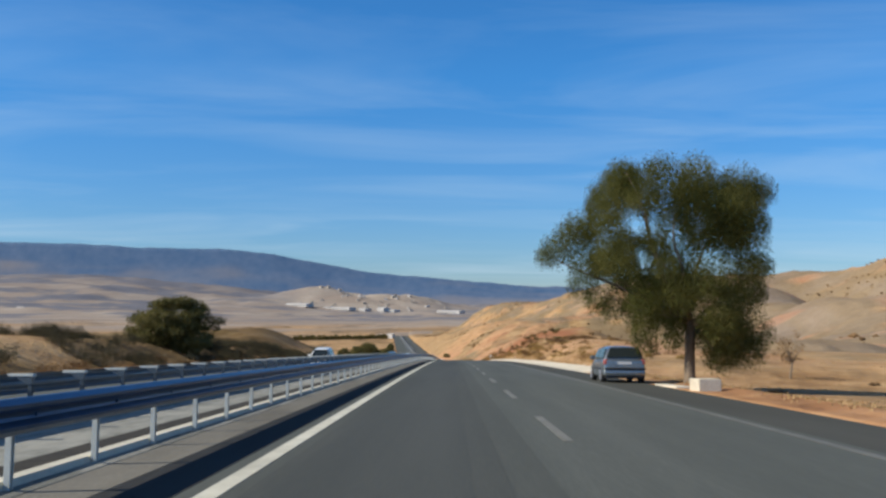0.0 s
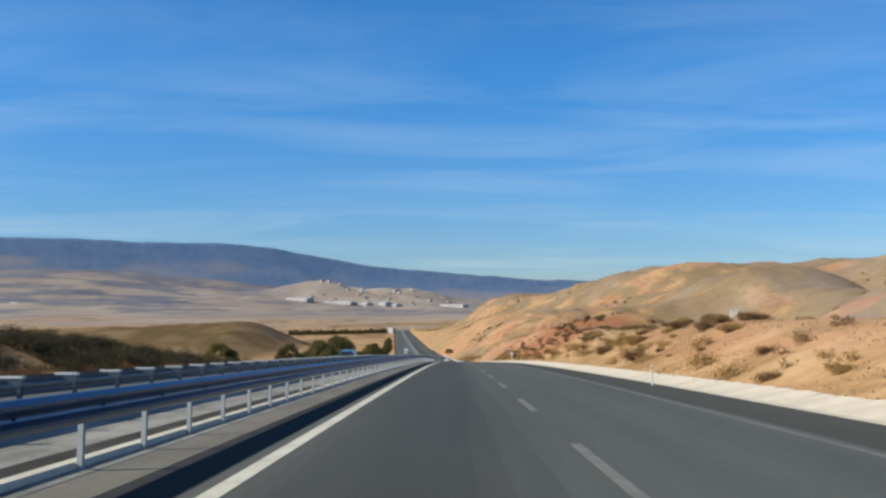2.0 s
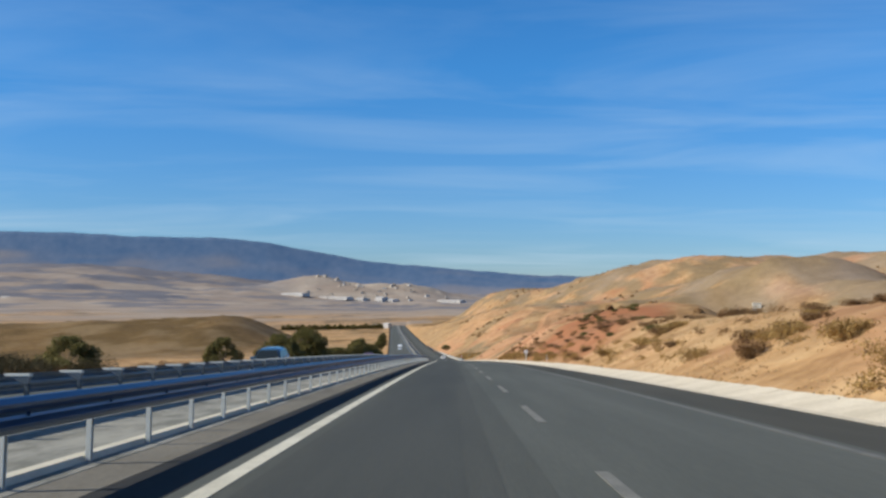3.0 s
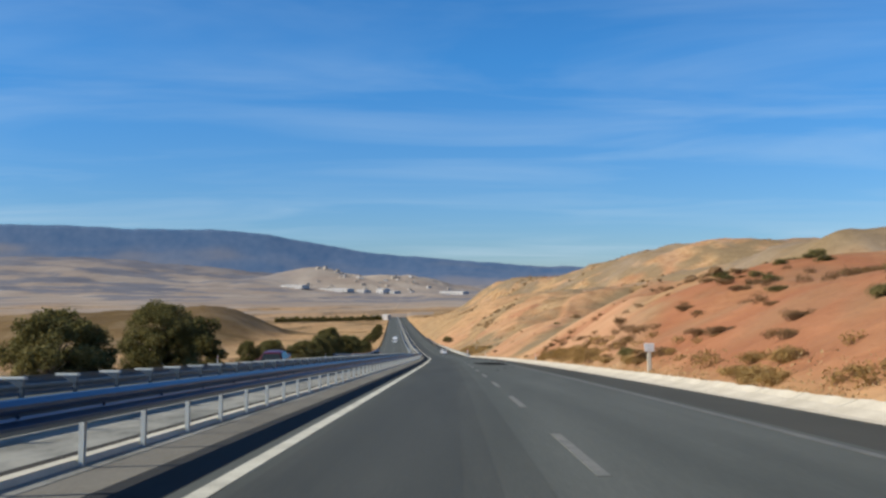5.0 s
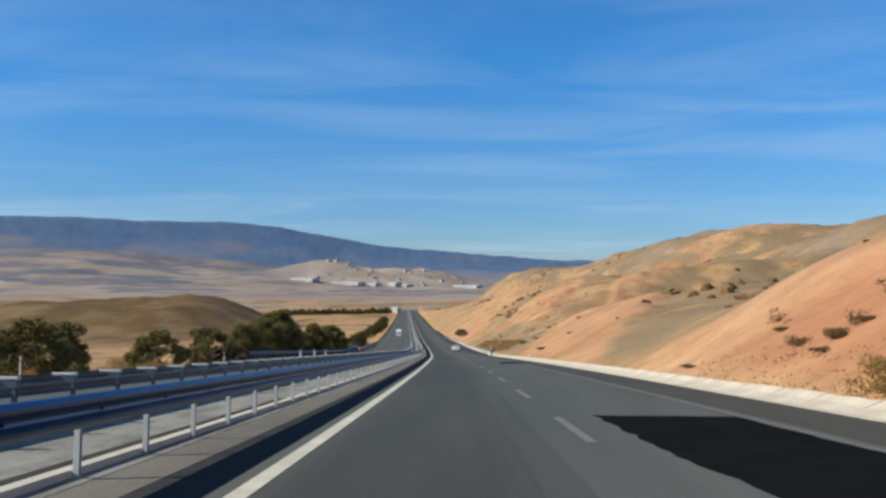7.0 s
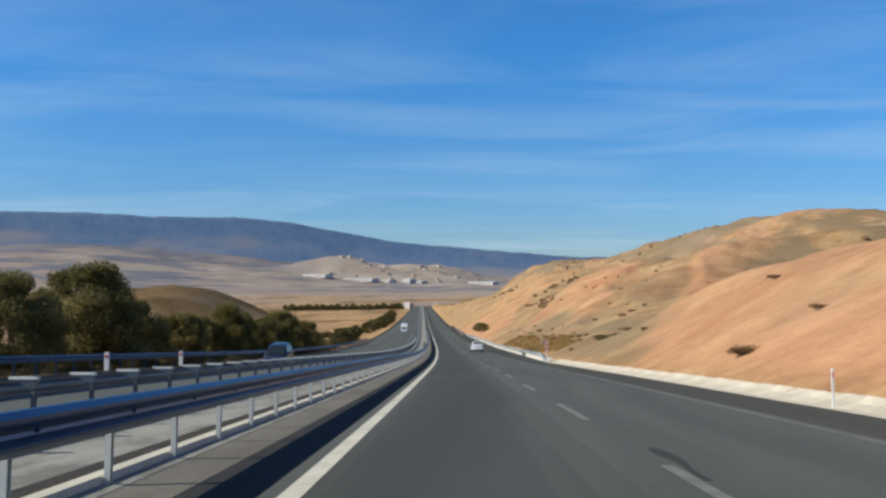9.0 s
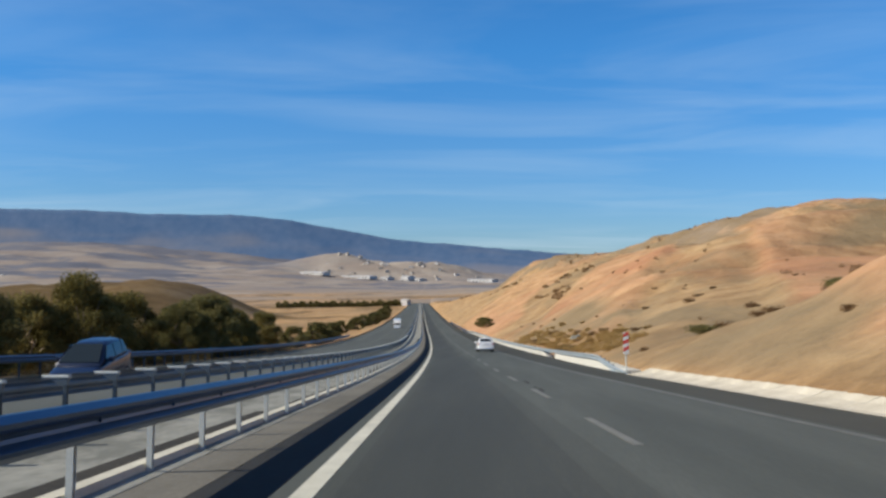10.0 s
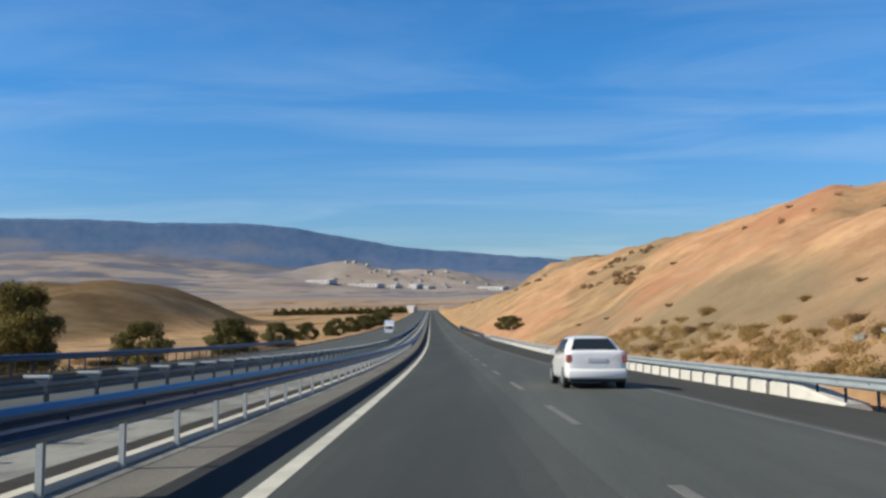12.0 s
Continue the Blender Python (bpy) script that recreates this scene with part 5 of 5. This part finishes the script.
def hazard_marker(s, across):
    g = thing("hazard_marker", "red and white striped hazard marker at the guardrail's end", "road sign", stand(s, across, 0.0))
    bm = bmesh.new()
    tube(bm, [(0, 0, -0.3), (0, 0, 1.8)], [0.03, 0.03], 10)
    part("post", bm, ZINC_DULL, g)
    bm = bmesh.new()
    add_box(bm, (-0.125, -0.045, 0.85), (0.125, -0.03, 1.82), 0.005)
    board = part("board", bm, SIGN_WHITE, g)
    for k in range(3):
        z = 0.95 + 0.32 * k
        bm = bmesh.new()
        loft(bm, [[(-0.125, y, z), (0.125, y, z + 0.12), (0.125, y, z + 0.28), (-0.125, y, z + 0.16)] for y in (-0.05, -0.044)])
        part("stripe", bm, SIGN_RED, board)
    return g


hazard_marker(416.6, 7.2)


def block(name, label, m, dims, seed):
    r_ = random.Random(seed)
    bm = bmesh.new()
    add_box(bm, (-dims[0] / 2, -dims[1] / 2, -0.1), (dims[0] / 2, dims[1] / 2, dims[2]), 0.04)
    for v in bm.verts:
        v.co += Vector((r_.uniform(-1, 1), r_.uniform(-1, 1), r_.uniform(-1, 1))) * 0.012
    o = mesh_object(name, bm, GUTTER)
    o.matrix_basis = m
    return tagged(o, label, "kerb block")


block("concrete_block", "weathered pale concrete block at the verge", stand(31.4, 7.95, -0.1, 8), (0.75, 0.8, 0.42), 1)
block("concrete_slab", "long low pale concrete kerb slab sunk in the verge", stand(34.6, 7.6, -0.1, 3), (0.5, 2.8, 0.1), 2)

def boulder(s, across, size, seed):
    """A weathered limestone block half sunk in the slope."""
    r_ = random.Random(seed)
    bm = bmesh.new()
    bmesh.ops.create_icosphere(bm, subdivisions=3, radius=1.0)
    for v in bm.verts:
        v.co *= 0.85 + 0.35 * noise.noise(v.co * 1.3 + Vector((seed, 0, 0))) + 0.1 * noise.noise(v.co * 4)
        v.co.x *= size * 1.3
        v.co.y *= size * 0.9
        v.co.z *= size * 0.62
    o = mesh_object("boulder", bm, CONCRETE, smooth=False)
    o.matrix_basis = ground_pose(s, across, r_.uniform(0, 90), -size * 0.15)
    return tagged(o, "pale limestone boulder half sunk in the dry slope", "rock")


boulder(478.1, 13.7, 0.62, 3)
boulder(481.0, 13.5, 0.3, 9)

# ---- repairs in the asphalt ----
def patch(name, corners, mat, seed, label):
    """A thin patch with ragged edges; corners are (along, across)."""
    r_ = random.Random(seed)
    ring = []
    for (s0, x0), (s1, x1) in zip(corners, corners[1:] + corners[:1]):
        n = max(int(math.hypot(s1 - s0, x1 - x0) / 0.45), 1)
        for k in range(n):
            j = 0.05 if k else 0.0
            ring.append((s0 + (s1 - s0) * k / n + r_.uniform(-j, j), x0 + (x1 - x0) * k / n + r_.uniform(-j, j)))
    bm = bmesh.new()
    top = [bm.verts.new([float(v) for v in place(s, x, 0.0055)]) for s, x in ring]
    low = [bm.verts.new([float(v) for v in place(s, x, 0.0)]) for s, x in ring]
    bm.faces.new(top)
    for i in range(len(ring)):
        j = (i + 1) % len(ring)
        bm.faces.new((top[i], low[i], low[j], top[j]))
    bmesh.ops.recalc_face_normals(bm, faces=bm.faces[:])
    bmesh.ops.triangulate(bm, faces=[f for f in bm.faces if len(f.verts) > 4])
    return part(name, bm, mat, road, label)


NEW_TAR = "fresh black asphalt patch"
patch("asphalt_patch", [(263.6, 3.3), (263.4, 4.75), (270, 4.85), (277, 4.8), (277.2, 2.2), (270, 2.3), (266, 2.5)], ASPHALT_NEW, 4, NEW_TAR)
patch("asphalt_patch", [(334, 3.4), (334, 5.5), (341.5, 5.4), (341.8, 4.1), (338, 3.7)], ASPHALT_NEW, 5, NEW_TAR)
for s0, x0, n, w in ((240, 2.6, 3.2, 0.14), (246, 3.4, 2.6, 0.12), (251, 4.2, 2.4, 0.16), (336.5, 1.75, 4.5, 0.16), (343, 1.6, 3.0, 0.12), (399, 1.65, 3.0, 0.09), (404.5, 1.7, 2.4, 0.08)):
    patch("tar_streak", [(s0, x0), (s0 + n * 0.5, x0 + 0.06), (s0 + n, x0 + 0.02), (s0 + n, x0 + 0.02 + w), (s0 + n * 0.5, x0 + 0.06 + w), (s0, x0 + w * 0.7)], TAR, int(s0), "dark tar streak")


# ---- a bare little tree in the field, and a truck far down the other side ----
tree("small brown leafless-looking tree in the dry field", ground_pose(50, 17.0), 71, ((0.9, -0.5, 0.5), (1.4, -0.75, 0.75), (2.1, -0.7, 0.7), (2.5, -0.3, 0.3)), 0.9, 0.05, 26, 260, 0.06, SCRUB)


def truck(label, m):
    c = thing("truck", label, "truck", m)
    bm = bmesh.new()
    add_box(bm, (-1.1, 0, 0.85), (1.1, 4.3, 2.95), 0.06)
    part("cargo_box", bm, CAR_WHITE, c)
    bm = bmesh.new()
    loft(bm, [[(-1.0, y, 0.5), (1.0, y, 0.5), (1.0, y, z), (-1.0, y, z)] for y, z in ((4.4, 2.2), (5.2, 2.25), (5.75, 2.1), (6.1, 1.35), (6.2, 0.8))])
    part("cab", bm, CAR_WHITE, c)
    bm = bmesh.new()
    loft(bm, [[(-0.85, 5.79 - k, 2.02), (0.85, 5.79 - k, 2.02), (0.9, 6.1 - k, 1.4), (-0.9, 6.1 - k, 1.4)] for k in (0.0, -0.03)])
    part("windscreen", bm, GLASS, c)
    bm = bmesh.new()
    add_box(bm, (-0.9, 0.1, 0.5), (0.9, 6.0, 0.85), 0.03)
    part("chassis", bm, TRIM, c)
    for side in (-1, 1):
        for y in (1.1, 5.2):
            wheel(c, side * 0.9, y, 0.4, 0.26)
        bm = bmesh.new()
        add_box(bm, (side * 0.95, 6.12, 0.75), (side * 0.65, 6.24, 0.95), 0.02)
        part("headlight", bm, PLATE, c)
    return c


truck("white delivery truck on the far carriageway", stand(680, -11.4, -0.02, 180))
